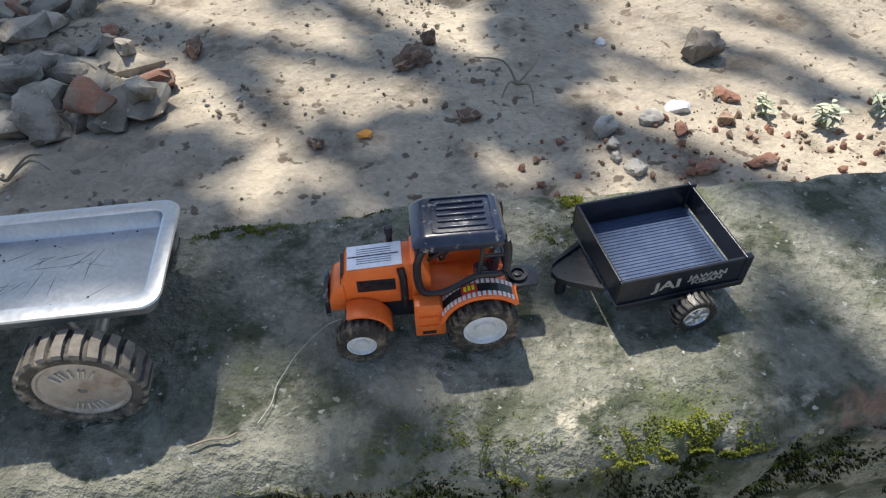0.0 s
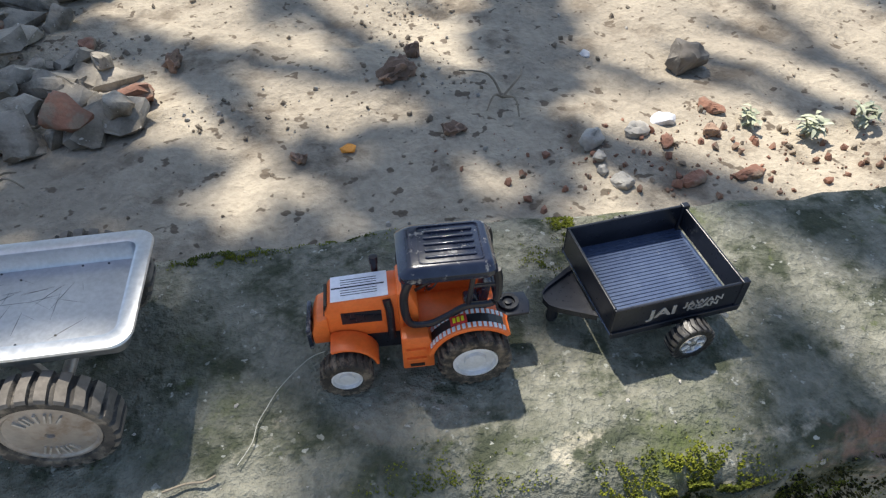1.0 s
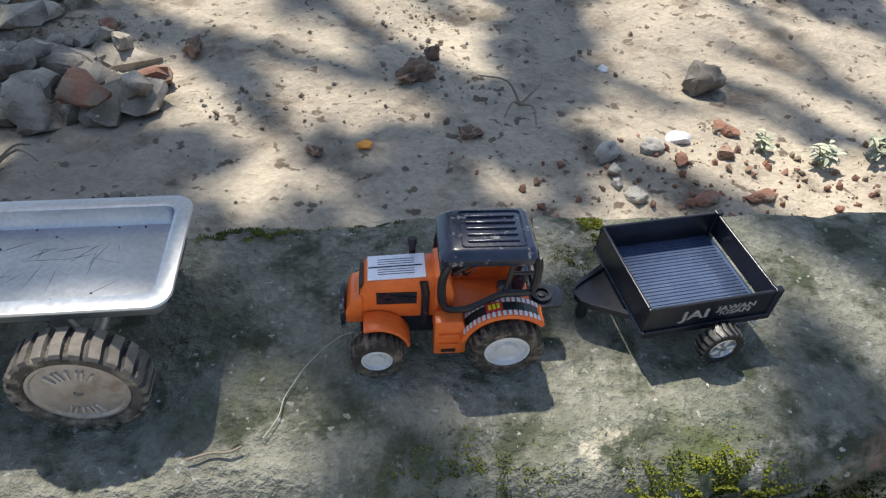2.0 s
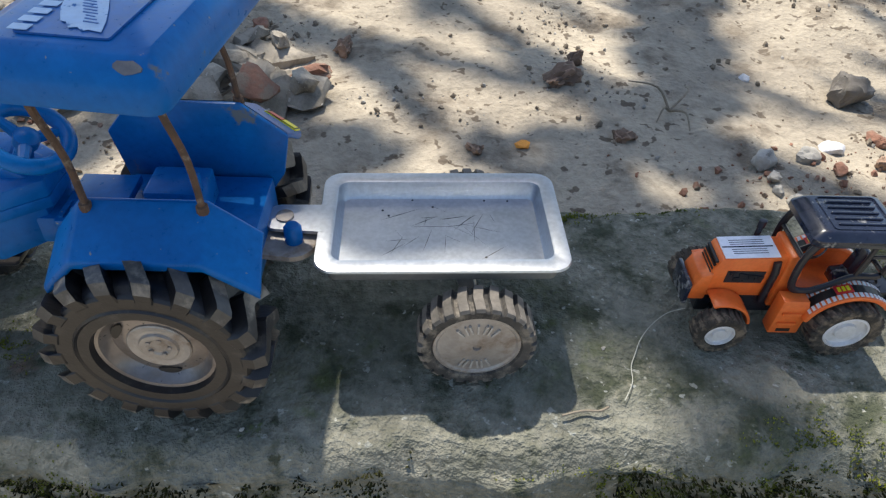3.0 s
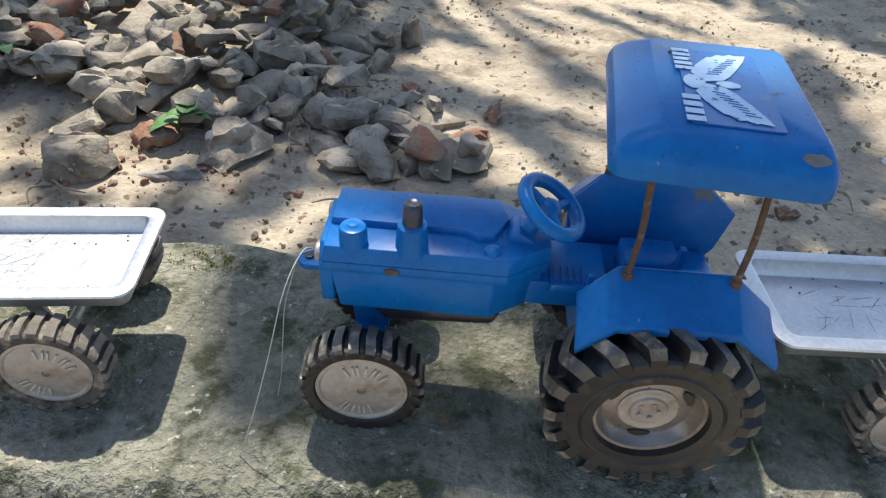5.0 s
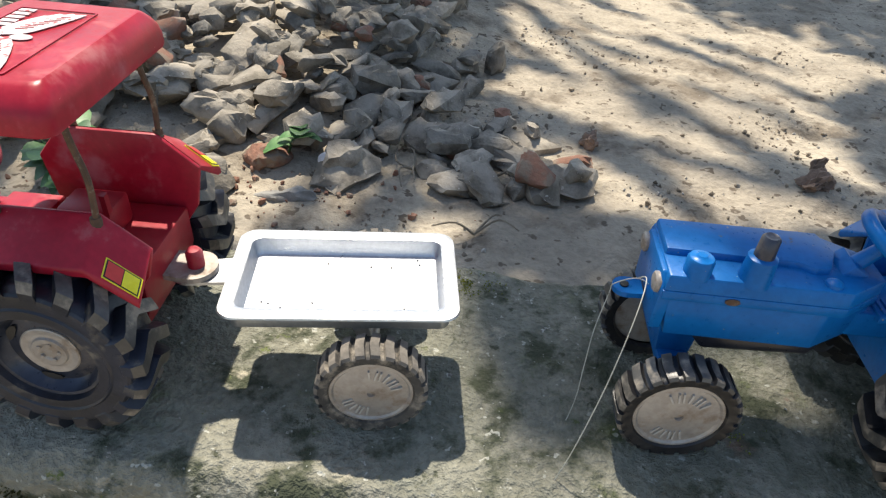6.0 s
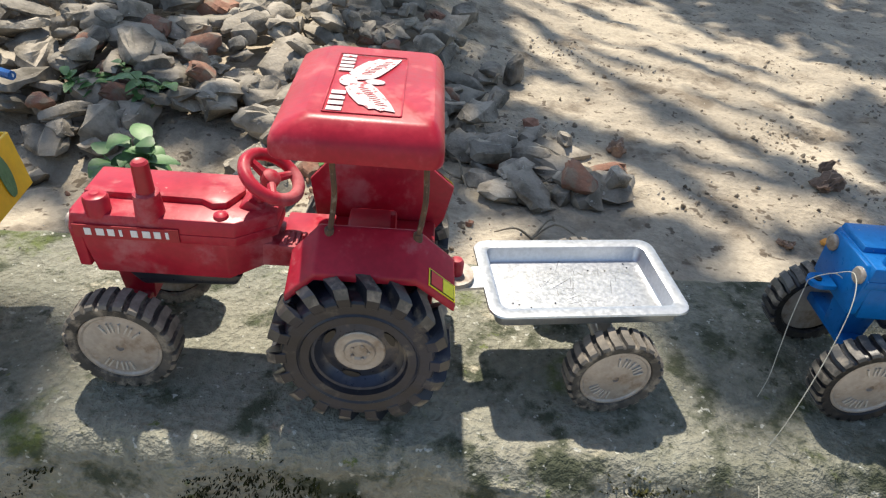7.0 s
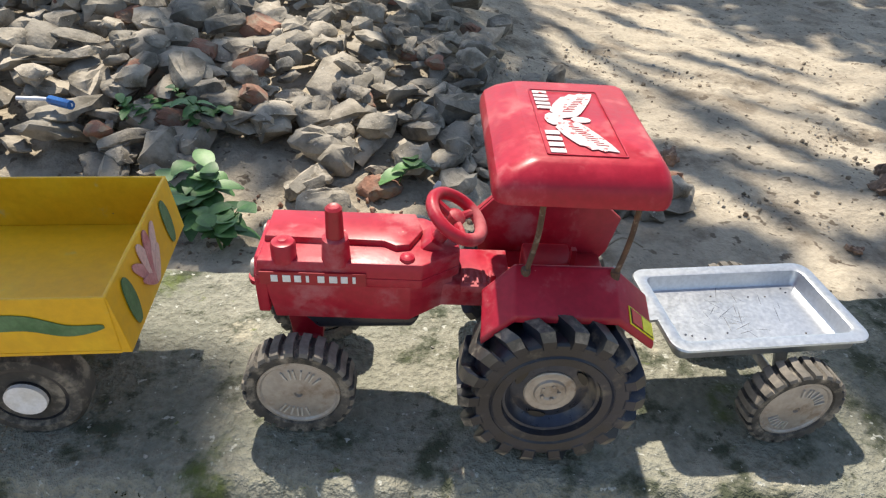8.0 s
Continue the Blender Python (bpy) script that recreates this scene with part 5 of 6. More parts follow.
# ---- rubble, stones and litter on the soil ----
def chunk_mesh(name, size, mat, seed, cuts=9, jag=0.25):
    """A broken lump: the hull of a jittered block."""
    rng = random.Random(seed)
    bm = bmesh.new()
    power = rng.uniform(3.0, 6.5)
    for k in range(cuts + 9):
        d = Vector((rng.gauss(0, 1), rng.gauss(0, 1), rng.gauss(0, 1))).normalized()
        r = sum(abs(c) ** power for c in d) ** (-1 / power) * (1 - jag * rng.random())
        bm.verts.new([d[i] * r * size[i] / 2 for i in range(3)])
    hull = bmesh.ops.convex_hull(bm, input=bm.verts)
    bmesh.ops.delete(bm, geom=[v for v in bm.verts if not v.link_faces], context="VERTS")
    bmesh.ops.recalc_face_normals(bm, faces=bm.faces)
    me = bpy.data.meshes.new(name)
    bm.to_mesh(me)
    bm.free()
    me.materials.append(mat)
    return me

def weathered(me, size, seed, rough=0.10, cuts=3, soften=0.35):
    """Finer skin with worn, pitted faces."""
    bm = bmesh.new()
    bm.from_mesh(me)
    bmesh.ops.subdivide_edges(bm, edges=bm.edges[:], cuts=cuts, use_grid_fill=True)
    bmesh.ops.triangulate(bm, faces=bm.faces)
    for k in range(2):
        bmesh.ops.smooth_vert(bm, verts=bm.verts, factor=soften, use_axis_x=True, use_axis_y=True, use_axis_z=True)
    bm.normal_update()
    s, off = sum(size) / 3, Vector((seed * 1.7, seed * 0.9, 3.0))
    moves = [(v, v.normal * s * rough * (noise.noise(v.co * 4.5 / s + off) + 0.55 * noise.noise(v.co * 11 / s + off))) for v in bm.verts]
    for v, d in moves:
        v.co += d
    bm.to_mesh(me)
    bm.free()
    me.shade_smooth()
    me.set_sharp_from_angle(angle=radians(38))

def rubble():
    rng = random.Random(11)
    heap = thing("rubble_heap", Matrix.Translation((-1.1, 1.2, GROUND)), "heap of broken grey brick and mortar lumps", "rubble")
    kinds = []
    for k in range(22):
        size = (rng.uniform(0.06, 0.13), rng.uniform(0.045, 0.085), rng.uniform(0.028, 0.055))
        kinds.append((chunk_mesh("brick", size, M_REDBRICK if k == 4 else M_BRICK, 100 + k, 11, 0.17), size))
        weathered(kinds[-1][0], size, 100 + k, 0.13, 1, 0.10)
    near, far = [], []
    spots = []
    y = 0.65
    while y < 2.45:
        step = 0.056 + 0.012 * (y - 0.65)
        x = -2.2
        while x < -0.22:
            px, py = x + rng.uniform(-0.45, 0.45) * step, y + rng.uniform(-0.45, 0.45) * step
            edge = -0.335 + 0.02 * math.sin(4.3 * py) + 0.035 * math.sin(11 * py) - 0.33 * max(0.0, py - 0.75)
            front = 0.70 + 0.04 * math.sin(6 * px) + 0.03 * math.sin(17 * px) + (0.04 if px < -0.95 else 0)
            keep = 1.0 if px < edge - 0.12 else (0.75 if px < edge else 0.0)
            if py < front:
                keep *= 0.12 if py > front - 0.08 else 0.0
            if rng.random() < keep:
                spots.append((px, py))
            x += step
        y += step * 0.82
    for px, py in spots:
        for layer in range(2 if rng.random() < 0.45 else 1):
            me, size = kinds[int(rng.random() ** 1.0 * len(kinds)) % len(kinds)]
            scale = rng.uniform(0.55, 1.2) * (0.8 if layer else 1.0)
            z = soil(px, py) + 0.4 * mound(px, py) + size[2] * scale * (0.30 + 0.75 * layer)
            m = Matrix.Translation((px + layer * rng.uniform(-0.02, 0.02), py + layer * rng.uniform(-0.02, 0.02), z)) @ Euler((rng.gauss(0, 0.24), rng.gauss(0, 0.24), rng.uniform(0, 6.3))).to_matrix().to_4x4() @ Matrix.Scale(scale, 4)
            (near if py < 1.15 and px > -1.6 else far).append((me, m))
    inv = heap.matrix_basis.inverted()
    near.sort(key=lambda e: e[1].translation.y)
    for me, m in near[:300]:
        ob = new("brick", me)
        ob.parent = heap
        ob.matrix_basis = inv @ m
    verts, faces, mats = [], [], []
    for me, m in near[300:] + far:
        o = len(verts)
        verts += [inv @ (m @ v.co) for v in me.vertices]
        for p in me.polygons:
            faces.append([o + i for i in p.vertices])
            mats.append(1 if me.materials[0] == M_REDBRICK else 0)
    me = bpy.data.meshes.new("brick_mass")
    me.from_pydata(verts, [], faces)
    me.materials.append(M_BRICK)
    me.materials.append(M_REDBRICK)
    me.polygons.foreach_set("material_index", mats)
    ob = new("brick_mass", me)
    ob.parent = heap
    tagged(ob, "more broken bricks behind", kind="stuff")

rubble()

def stone(name, x, y, size, mat, seed, label, category="stone", turn=None, sink=0.25, group="", jag=0.3):
    size = tuple(v * (0.80 if x > -0.35 else 0.9) for v in size)
    me = chunk_mesh(name, size, mat, seed, 12, jag)
    weathered(me, size, seed, 0.24 if category == "clod" else 0.09)
    ob = new(name, me)
    rz = radians(seed * 47 % 360 if turn is None else turn)
    ob.matrix_basis = Matrix.Translation((x, y, soil(x, y) + 0.4 * mound(x, y) + size[2] * (0.5 - sink))) @ Matrix.Rotation(rz, 4, "Z")
    return tagged(ob, label, category, group)

stone("rock", 0.531, 0.728, (0.092, 0.080, 0.080), M_ROCK, 5, "rounded dark brown rock lying on sand", jag=0.2)
stone("clod", 0.064, 0.735, (0.088, 0.050, 0.040), M_CLOD, 6, "crumbly brown clod of dry soil", "clod", 15)
stone("clod", 0.095, 0.801, (0.034, 0.026, 0.046), M_CLOD, 7, "small upright crumb of dark soil", "clod")
stone("stone", 0.309, 0.529, (0.060, 0.045, 0.034), M_STONE, 8, "pointed pale grey stone on soil", group="loose stones")
stone("stone", 0.307, 0.495, (0.030, 0.024, 0.022), M_STONE, 9, "small grey pebble below a larger stone", group="loose stones")
stone("stone", 0.306, 0.471, (0.026, 0.022, 0.018), M_STONE, 10, "small grey pebble below a larger stone", group="loose stones")
stone("clod", -0.284, 0.846, (0.062, 0.044, 0.042), M_CLOD, 13, "dark reddish clod lying on sunlit sand", "clod")
stone("stone", -0.448, 1.154, (0.065, 0.045, 0.105), M_BRICK, 14, "upright grey broken stone", group="loose stones")
stone("stone", 0.424, 0.579, (0.070, 0.036, 0.018), M_PILL, 15, "flat white stone chip", turn=10, group="loose stones")
stone("stone", 0.381, 0.550, (0.055, 0.040, 0.030), M_STONE, 16, "pale tan stone chip", group="loose stones")
stone("brick_fragment", 0.410, 0.518, (0.045, 0.026, 0.022), M_REDBRICK, 17, "small orange-red brick chip", "brick", group="brick fragments")
stone("brick_fragment", 0.510, 0.596, (0.070, 0.030, 0.020), M_REDBRICK, 18, "flat red brick chip in soil", "brick", group="brick fragments")
stone("stone", 0.478, 0.534, (0.034, 0.030, 0.028), M_CLOD, 19, "small dark round stone", group="loose stones")
stone("stone", 0.378, 0.779, (0.028, 0.022, 0.016), M_PILL, 21, "little white pebble on sand", group="loose stones")
stone("stone", -0.901, 0.617, (0.135, 0.090, 0.085), M_BRICK, 22, "large flat grey block at the heap's foot", turn=20, group="loose stones", jag=0.15)
stone("stone", -0.768, 0.616, (0.130, 0.030, 0.024), M_STONE, 23, "long pale stone chip on red soil", turn=6, group="loose stones")
stone("brick_fragment", -0.811, 0.697, (0.110, 0.060, 0.040), M_REDBRICK, 24, "flat red brick at the heap's foot", "brick", 10, group="brick fragments")
stone("brick_fragment", -0.434, 0.931, (0.050, 0.036, 0.030), M_REDBRICK, 25, "small red brick lump beside the heap", "brick", group="brick fragments")
stone("brick_fragment", 0.490, 0.441, (0.075, 0.034, 0.018), M_REDBRICK, 31, "long red brick chip in loose soil", "brick", 8, group="brick fragments")
stone("brick_fragment", 0.417, 0.443, (0.055, 0.032, 0.018), M_REDBRICK, 32, "flat red brick chip in loose soil", "brick", 20, group="brick fragments")
stone("stone", 0.323, 0.446, (0.046, 0.034, 0.026), M_STONE, 33, "pale stone chip beside red brick grit", group="loose stones")
stone("stone", -0.372, 0.765, (0.060, 0.046, 0.036), M_BRICK, 34, "grey broken stone at the heap's edge", group="loose stones")
stone("clod", -0.083, 0.568, (0.036, 0.028, 0.016), M_CLOD, 26, "dark clod of trodden soil", "clod")
stone("clod", 0.127, 0.592, (0.048, 0.040, 0.026), M_CLOD, 27, "dark clod of trodden soil", "clod")

def litter():
    me = chunk_mesh("scrap", (0.030, 0.024, 0.006), M_ORANGELEAF, 40, 10, 0.5)
    ob = new("scrap", me)
    ob.matrix_basis = Matrix.Translation((-0.016, 0.572, soil(-0.016, 0.572) + 0.004)) @ Matrix.Rotation(0.3, 4, "X")
    tagged(ob, "small bright orange scrap on soil", "litter")
    bm = lathe([(0.010, -0.026), (0.0125, -0.024), (0.0125, 0.022), (0.010, 0.025)], "x", 18)
    ob = part("white_tube", bm, M_PILL, None, smooth=True)
    ob.matrix_basis = Matrix.Translation((-0.709, 0.696, soil(-0.709, 0.696) + 0.020)) @ Matrix.Rotation(radians(75), 4, "Z") @ Matrix.Rotation(radians(14), 4, "Y")
    tagged(ob, "short white plastic tube among bricks", "litter")
    bm = tube(spline([(-1.385, 0.775, -0.140), (-1.333, 0.773, -0.140), (-1.293, 0.755, -0.140)], 5), 0.0035, 8)
    strip = part("plastic_strip", bm, M_SILVER, None, smooth=True)
    tagged(strip, "thin pale plastic strip with a blue end on rubble", "litter")
    part("blue_end", tube([(-1.333, 0.773, -0.140), (-1.293, 0.755, -0.140)], 0.0075, 8), M_LABEL, strip, "crumpled blue end", smooth=True)
    for x, y, n, ln in ((-0.458, 0.706, 3, 0.13), (-0.579, 0.716, 4, 0.14), (0.212, 0.655, 4, 0.15), (-0.483, 0.550, 3, 0.16), (-0.900, 0.557, 3, 0.12)):
        rng = random.Random(int(x * 1000))
        bm = bmesh.new()
        for k in range(n):
            a = rng.uniform(0, 6.3)
            p = Vector((x, y, soil(x, y) + 0.006))
            tip = p + Vector((math.cos(a), math.sin(a), rng.uniform(0.05, 0.35))) * ln * rng.uniform(0.3, 0.55)
            tube(spline([p, p.lerp(tip, 0.5) + Vector((0.01 * rng.gauss(0, 1), 0.01 * rng.gauss(0, 1), 0.012)), tip], 4), 0.0022, 5, bm, 0.0010)
        tagged(part("twig", bm, M_DRY), "small dry forked twig on the soil", "twig", "dry twigs")

litter()

def crumbs():
    """Grit, crumbs and small stones over the soil; chips on the ledge."""
    rng = random.Random(21)
    for name, mat, count, lo, hi, label in (("soil_crumbs", M_CRUMB, 1700, 0.0025, 0.015, "dark soil crumbs and grit"), ("gravel", M_STONE, 700, 0.003, 0.011, "scattered pale grit and gravel"), ("brick_grit", M_REDBRICK, 420, 0.003, 0.018, "reddish brick grit")):
        base = [chunk_mesh("crumb", (1, 0.8, 0.6), mat, 300 + k, 8, 0.35) for k in range(5)]
        verts, faces = [], []
        done = 0
        while done < count:
            x, y = rng.uniform(-1.3, 1.0), 0.18 + 1.3 * rng.random() ** 1.2
            if name == "brick_grit":
                x, y = (rng.gauss(0.46, 0.15), rng.gauss(0.48, 0.06)) if rng.random() < 0.6 else (rng.gauss(-0.84, 0.14), rng.gauss(0.62, 0.04))
                if y < 0.2: continue
            elif rng.random() > 0.05 + 2.4 * max(0, noise.noise(Vector((x * 5, y * 5, 4))) - 0.08):
                continue
            s = lo + (hi - lo) * rng.random() ** 3.2
            me = base[rng.randrange(5)]
            m = Matrix.Translation((x, y, soil(x, y) + s * 0.15)) @ Euler((rng.uniform(0, 6), rng.uniform(0, 6), rng.uniform(0, 6))).to_matrix().to_4x4() @ Matrix.Scale(s, 4)
            o = len(verts)
            verts += [m @ v.co for v in me.vertices]
            faces += [[o + i for i in p.vertices] for p in me.polygons]
            done += 1
        me = bpy.data.meshes.new(name)
        me.from_pydata(verts, [], faces)
        me.materials.append(mat)
        tagged(new(name, me), label, "grit", kind="stuff")
    base = [chunk_mesh("chip", (1, 0.8, 0.5), M_STONE, 320 + k, 8, 0.35) for k in range(5)]
    verts, faces = [], []
    for k in range(420):
        x = rng.uniform(-1.15, 0.40)
        far, near = ledge_edges(x)
        y = rng.uniform(near + 0.01, far - 0.006)
        s = 0.0007 + 0.0030 * rng.random() ** 5
        m = Matrix.Translation((x, y, top_height(x, y) + s * 0.12)) @ Euler((rng.gauss(0, 0.5), rng.gauss(0, 0.5), rng.uniform(0, 6))).to_matrix().to_4x4() @ Matrix.Scale(s, 4)
        me = base[rng.randrange(5)]
        o = len(verts)
        verts += [m @ v.co for v in me.vertices]
        faces += [[o + i for i in p.vertices] for p in me.polygons]
    me = bpy.data.meshes.new("cement_chips")
    me.from_pydata(verts, [], faces)
    me.materials.append(M_STONE)
    tagged(new("cement_chips", me), "tiny pale cement chips on the ledge", "grit", kind="stuff")

crumbs()

# ---- moss on the ledge ----
def ledge_surface(x, y):
    """Point on the ledge's skin: its top, or its near face below the edge (y under the edge runs down it)."""
    far, near = ledge_edges(x)
    if y > near:
        drop = 0.010 * max(0, 1 - (far - y) / 0.012) ** 2 + 0.012 * max(0, 1 - (y - near) / 0.013) ** 2
        return Vector((x, y, top_height(x, y) - drop))
    d = near - y
    return Vector((x, near - 0.008 * min(1, d / 0.05), -0.012 - d))

def moss():
    rng = random.Random(31)
    verts, faces = [], []
    patches = [(0.141, -0.037, 0.026, 0.013, 900, 0.9), (0.107, -0.031, 0.012, 0.010, 180, 0.5), (0.183, -0.058, 0.05, 0.018, 700, 0.5), (0.043, -0.048, 0.05, 0.018, 600, 0.4), (0.022, -0.023, 0.03, 0.012, 280, 0.35), (-0.036, -0.055, 0.05, 0.012, 450, 0.45), (-0.075, -0.041, 0.06, 0.010, 320, 0.3), (-0.194, -0.055, 0.08, 0.012, 480, 0.3), (-0.336, -0.048, 0.03, 0.018, 420, 0.5), (-0.566, -0.053, 0.10, 0.012, 380, 0.3), (-0.086, 0.137, 0.030, 0.005, 300, 0.6), (0.125, 0.131, 0.008, 0.012, 240, 0.8), (0.103, 0.104, 0.012, 0.012, 120, 0.3), (-0.013, 0.143, 0.025, 0.004, 130, 0.5), (-0.511, 0.138, 0.022, 0.010, 220, 0.35), (-0.368, 0.037, 0.020, 0.012, 160, 0.3), (0.274, -0.055, 0.06, 0.015, 400, 0.5)]
    for cx, cy, rx, ry, n, lush in patches:
        for k in range(int(n * 3.4)):
            x, y = cx + rx * rng.gauss(0, 0.55), cy + ry * rng.gauss(0, 0.6)
            if y > ledge_edges(x)[0] - 0.002:
                continue
            if noise.noise(Vector((x * 130, y * 130, 3))) < -0.05 * lush - 0.02:
                continue
            p = ledge_surface(x, y)
            h = (0.0005 + 0.0009 * rng.random()) * (0.6 + 0.6 * lush)
            for leafs in range(3):
                a = rng.uniform(0, 6.3)
                w = h * 0.35
                d = Vector((math.cos(a), math.sin(a), 0))
                s = Vector((-d.y, d.x, 0)) * w
                tip = p + d * h * 0.7 + Vector((0, 0, h))
                o = len(verts)
                mid = p.lerp(tip, 0.5)
                verts += [p - d * 0.0003 - Vector((0, 0, 0.0004)), mid + s, tip, mid - s]
                faces += [(o, o + 1, o + 2, o + 3)]
    me = bpy.data.meshes.new("moss")
    me.from_pydata(verts, [], faces)
    me.materials.append(M_MOSS)
    tagged(new("moss", me), "tufts of yellow-green moss on the cement edge", "moss", kind="stuff")

moss()

def face_shade_moss():
    """Fine moss on the near face, coloured darker to paint in its shade."""
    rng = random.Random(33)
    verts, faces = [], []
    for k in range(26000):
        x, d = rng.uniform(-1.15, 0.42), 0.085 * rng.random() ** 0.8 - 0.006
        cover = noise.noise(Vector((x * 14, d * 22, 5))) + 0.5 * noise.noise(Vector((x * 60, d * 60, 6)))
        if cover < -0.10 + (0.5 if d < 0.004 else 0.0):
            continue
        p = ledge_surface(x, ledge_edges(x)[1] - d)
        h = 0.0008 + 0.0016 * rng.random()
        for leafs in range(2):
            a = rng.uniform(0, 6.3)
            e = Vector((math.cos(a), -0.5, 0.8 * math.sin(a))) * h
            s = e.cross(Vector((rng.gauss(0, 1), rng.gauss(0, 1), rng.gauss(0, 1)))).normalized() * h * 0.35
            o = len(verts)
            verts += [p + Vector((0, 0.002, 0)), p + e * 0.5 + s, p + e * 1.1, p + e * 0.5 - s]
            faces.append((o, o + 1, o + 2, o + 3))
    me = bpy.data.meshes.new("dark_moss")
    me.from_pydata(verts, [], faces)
    me.materials.append(M_SHADEMOSS)
    tagged(new("dark_moss", me), "dark moss over the ledge's near face, its shade put into the colour", "moss", kind="stuff")

face_shade_moss()

# ---- threads and a twig on the ledge ----
def thread(name, pts, r, mat, label, category):
    tagged(part(name, tube(spline(pts, 10), r, 6), mat, None, smooth=True), label, category)

thread("thread", [(-0.0240, 0.0500, 0.0100), (-0.0320, 0.0510, 0.0050), (-0.0410, 0.0460, 0.0012), (-0.0490, 0.0370, 0.0004), (-0.0540, 0.0280, 0.0003), (-0.0580, 0.0200, 0.0002), (-0.0600, 0.0100, 0.0006), (-0.0660, 0.0000, 0.0004)], 0.00026, M_THREAD, "loose pale thread lying on the ledge", "thread")
thread("twig", [(-0.0980, -0.0080, 0.0006), (-0.0880, -0.0060, 0.0012), (-0.0800, -0.0060, 0.0010), (-0.0750, -0.0040, 0.0012)], 0.0007, M_DRY, "thin dark dry twig on the ledge", "twig")
H0 = blue.matrix_basis @ Vector((-0.1585, 0.0, 0.0715))
def from_hook(*offsets):
    return [H0 + Vector(o) for o in offsets]
thread("thread", from_hook((0.012, -0.006, 0.006), (0.004, -0.004, 0.010), (-0.006, -0.002, 0.004), (-0.007, -0.002, -0.002), (-0.012, -0.010, -0.020), (-0.014, -0.016, -0.040), (-0.016, -0.022, -0.062), (-0.022, -0.026, -0.0835), (-0.034, -0.030, -0.0850)), 0.00027, M_THREAD, "pale thread tied to the blue tractor's hook", "thread")
thread("thread", from_hook((0.004, -0.004, 0.010), (0.002, -0.020, 0.022), (-0.004, -0.036, 0.012), (-0.012, -0.048, -0.020), (-0.022, -0.058, -0.055), (-0.032, -0.066, -0.0825), (-0.040, -0.086, -0.0835), (-0.044, -0.110, -0.104)), 0.00027, M_THREAD, "pale thread hanging from the blue tractor's hook", "thread")

# ---- weeds ----
def leaf_blade(verts, faces, base, direction, length, width, droop):
    d = Vector(direction).normalized()
    side = d.cross(Vector((0, 0, 1)))
    side = side.normalized() if side.length > 1e-3 else Vector((1, 0, 0))
    o = len(verts)
    n = 5
    for i in range(n + 1):
        t = i / n
        c = base + d * length * t + Vector((0, 0, -droop * length * t * t))
        w = width * math.sin(math.pi * min(0.97, 0.08 + 0.92 * t)) ** 0.8
        verts += [c - side * w + Vector((0, 0, 0.12 * w)), c - Vector((0, 0, 0.10 * w)), c + side * w + Vector((0, 0, 0.12 * w))]
        if i:
            a, b = o + 3 * (i - 1), o + 3 * i
            faces += [(a, a + 1, b + 1, b), (a + 1, a + 2, b + 2, b + 1)]

def weed(x, y, height, leaves, size, mat, seed, label, narrow=0.42):
    rng = random.Random(seed)
    p = Vector((x, y, soil(x, y) + 0.3 * mound(x, y)))
    root = thing("weed", Matrix.Translation(p), label, "weed", "weeds by the heap")
    bm = bmesh.new()
    verts, faces = [], []
    for k in range(max(2, leaves // 5)):
        a = rng.uniform(0, 6.3)
        tip = Vector((math.cos(a) * height * 0.45, math.sin(a) * height * 0.45, height * rng.uniform(0.6, 1.0)))
        line = spline([Vector((0, 0, -0.01)), tip * 0.5 + Vector((0, 0, height * 0.12)), tip], 4)
        tube(line, 0.0016, 5, bm, 0.0008)
        for q in range(5):
            b = rng.uniform(0, 6.3)
            at = line[min(len(line) - 1, int((0.35 + 0.65 * (q + 1) / 5) * (len(line) - 1)))]
            leaf_blade(verts, faces, at, (math.cos(b), math.sin(b), rng.uniform(0.1, 0.6)), size * rng.uniform(0.6, 1.1), size * narrow * rng.uniform(0.35, 0.6), rng.uniform(0.2, 0.7))
    part("stem", bm, mat, root)
    me = bpy.data.meshes.new("foliage")
    me.from_pydata(verts, [], faces)
    part_mesh("foliage", me, mat, root, "", True, 60)

weed(-1.079, 0.613, 0.085, 50, 0.048, M_LEAF, 51, "broad-leaved green weed at the heap's foot", 0.7)
weed(-1.110, 0.817, 0.07, 24, 0.036, M_LEAF, 52, "bright green weed growing from bricks", 0.55)
weed(-1.221, 0.824, 0.055, 24, 0.036, M_LEAF, 53, "green weed among broken bricks", 0.6)
weed(-0.786, 0.713, 0.07, 12, 0.045, M_LEAF, 54, "small grey-green seedling among stones", 0.65)
weed(-1.030, 0.547, 0.07, 26, 0.044, M_LEAF, 57, "broad-leaved green weed at the heap's foot", 0.7)
weed(-1.159, 0.872, 0.06, 16, 0.030, M_LEAF, 58, "bright green weed growing from bricks", 0.55)
weed(0.621, 0.523, 0.036, 44, 0.021, M_GREYLEAF, 55, "pale dusty weed on reddish soil", 0.35)
weed(0.705, 0.526, 0.034, 40, 0.021, M_GREYLEAF, 56, "pale dusty weed on reddish soil", 0.35)
weed(0.551, 0.556, 0.028, 26, 0.019, M_GREYLEAF, 59, "pale dusty weed on reddish soil", 0.35)

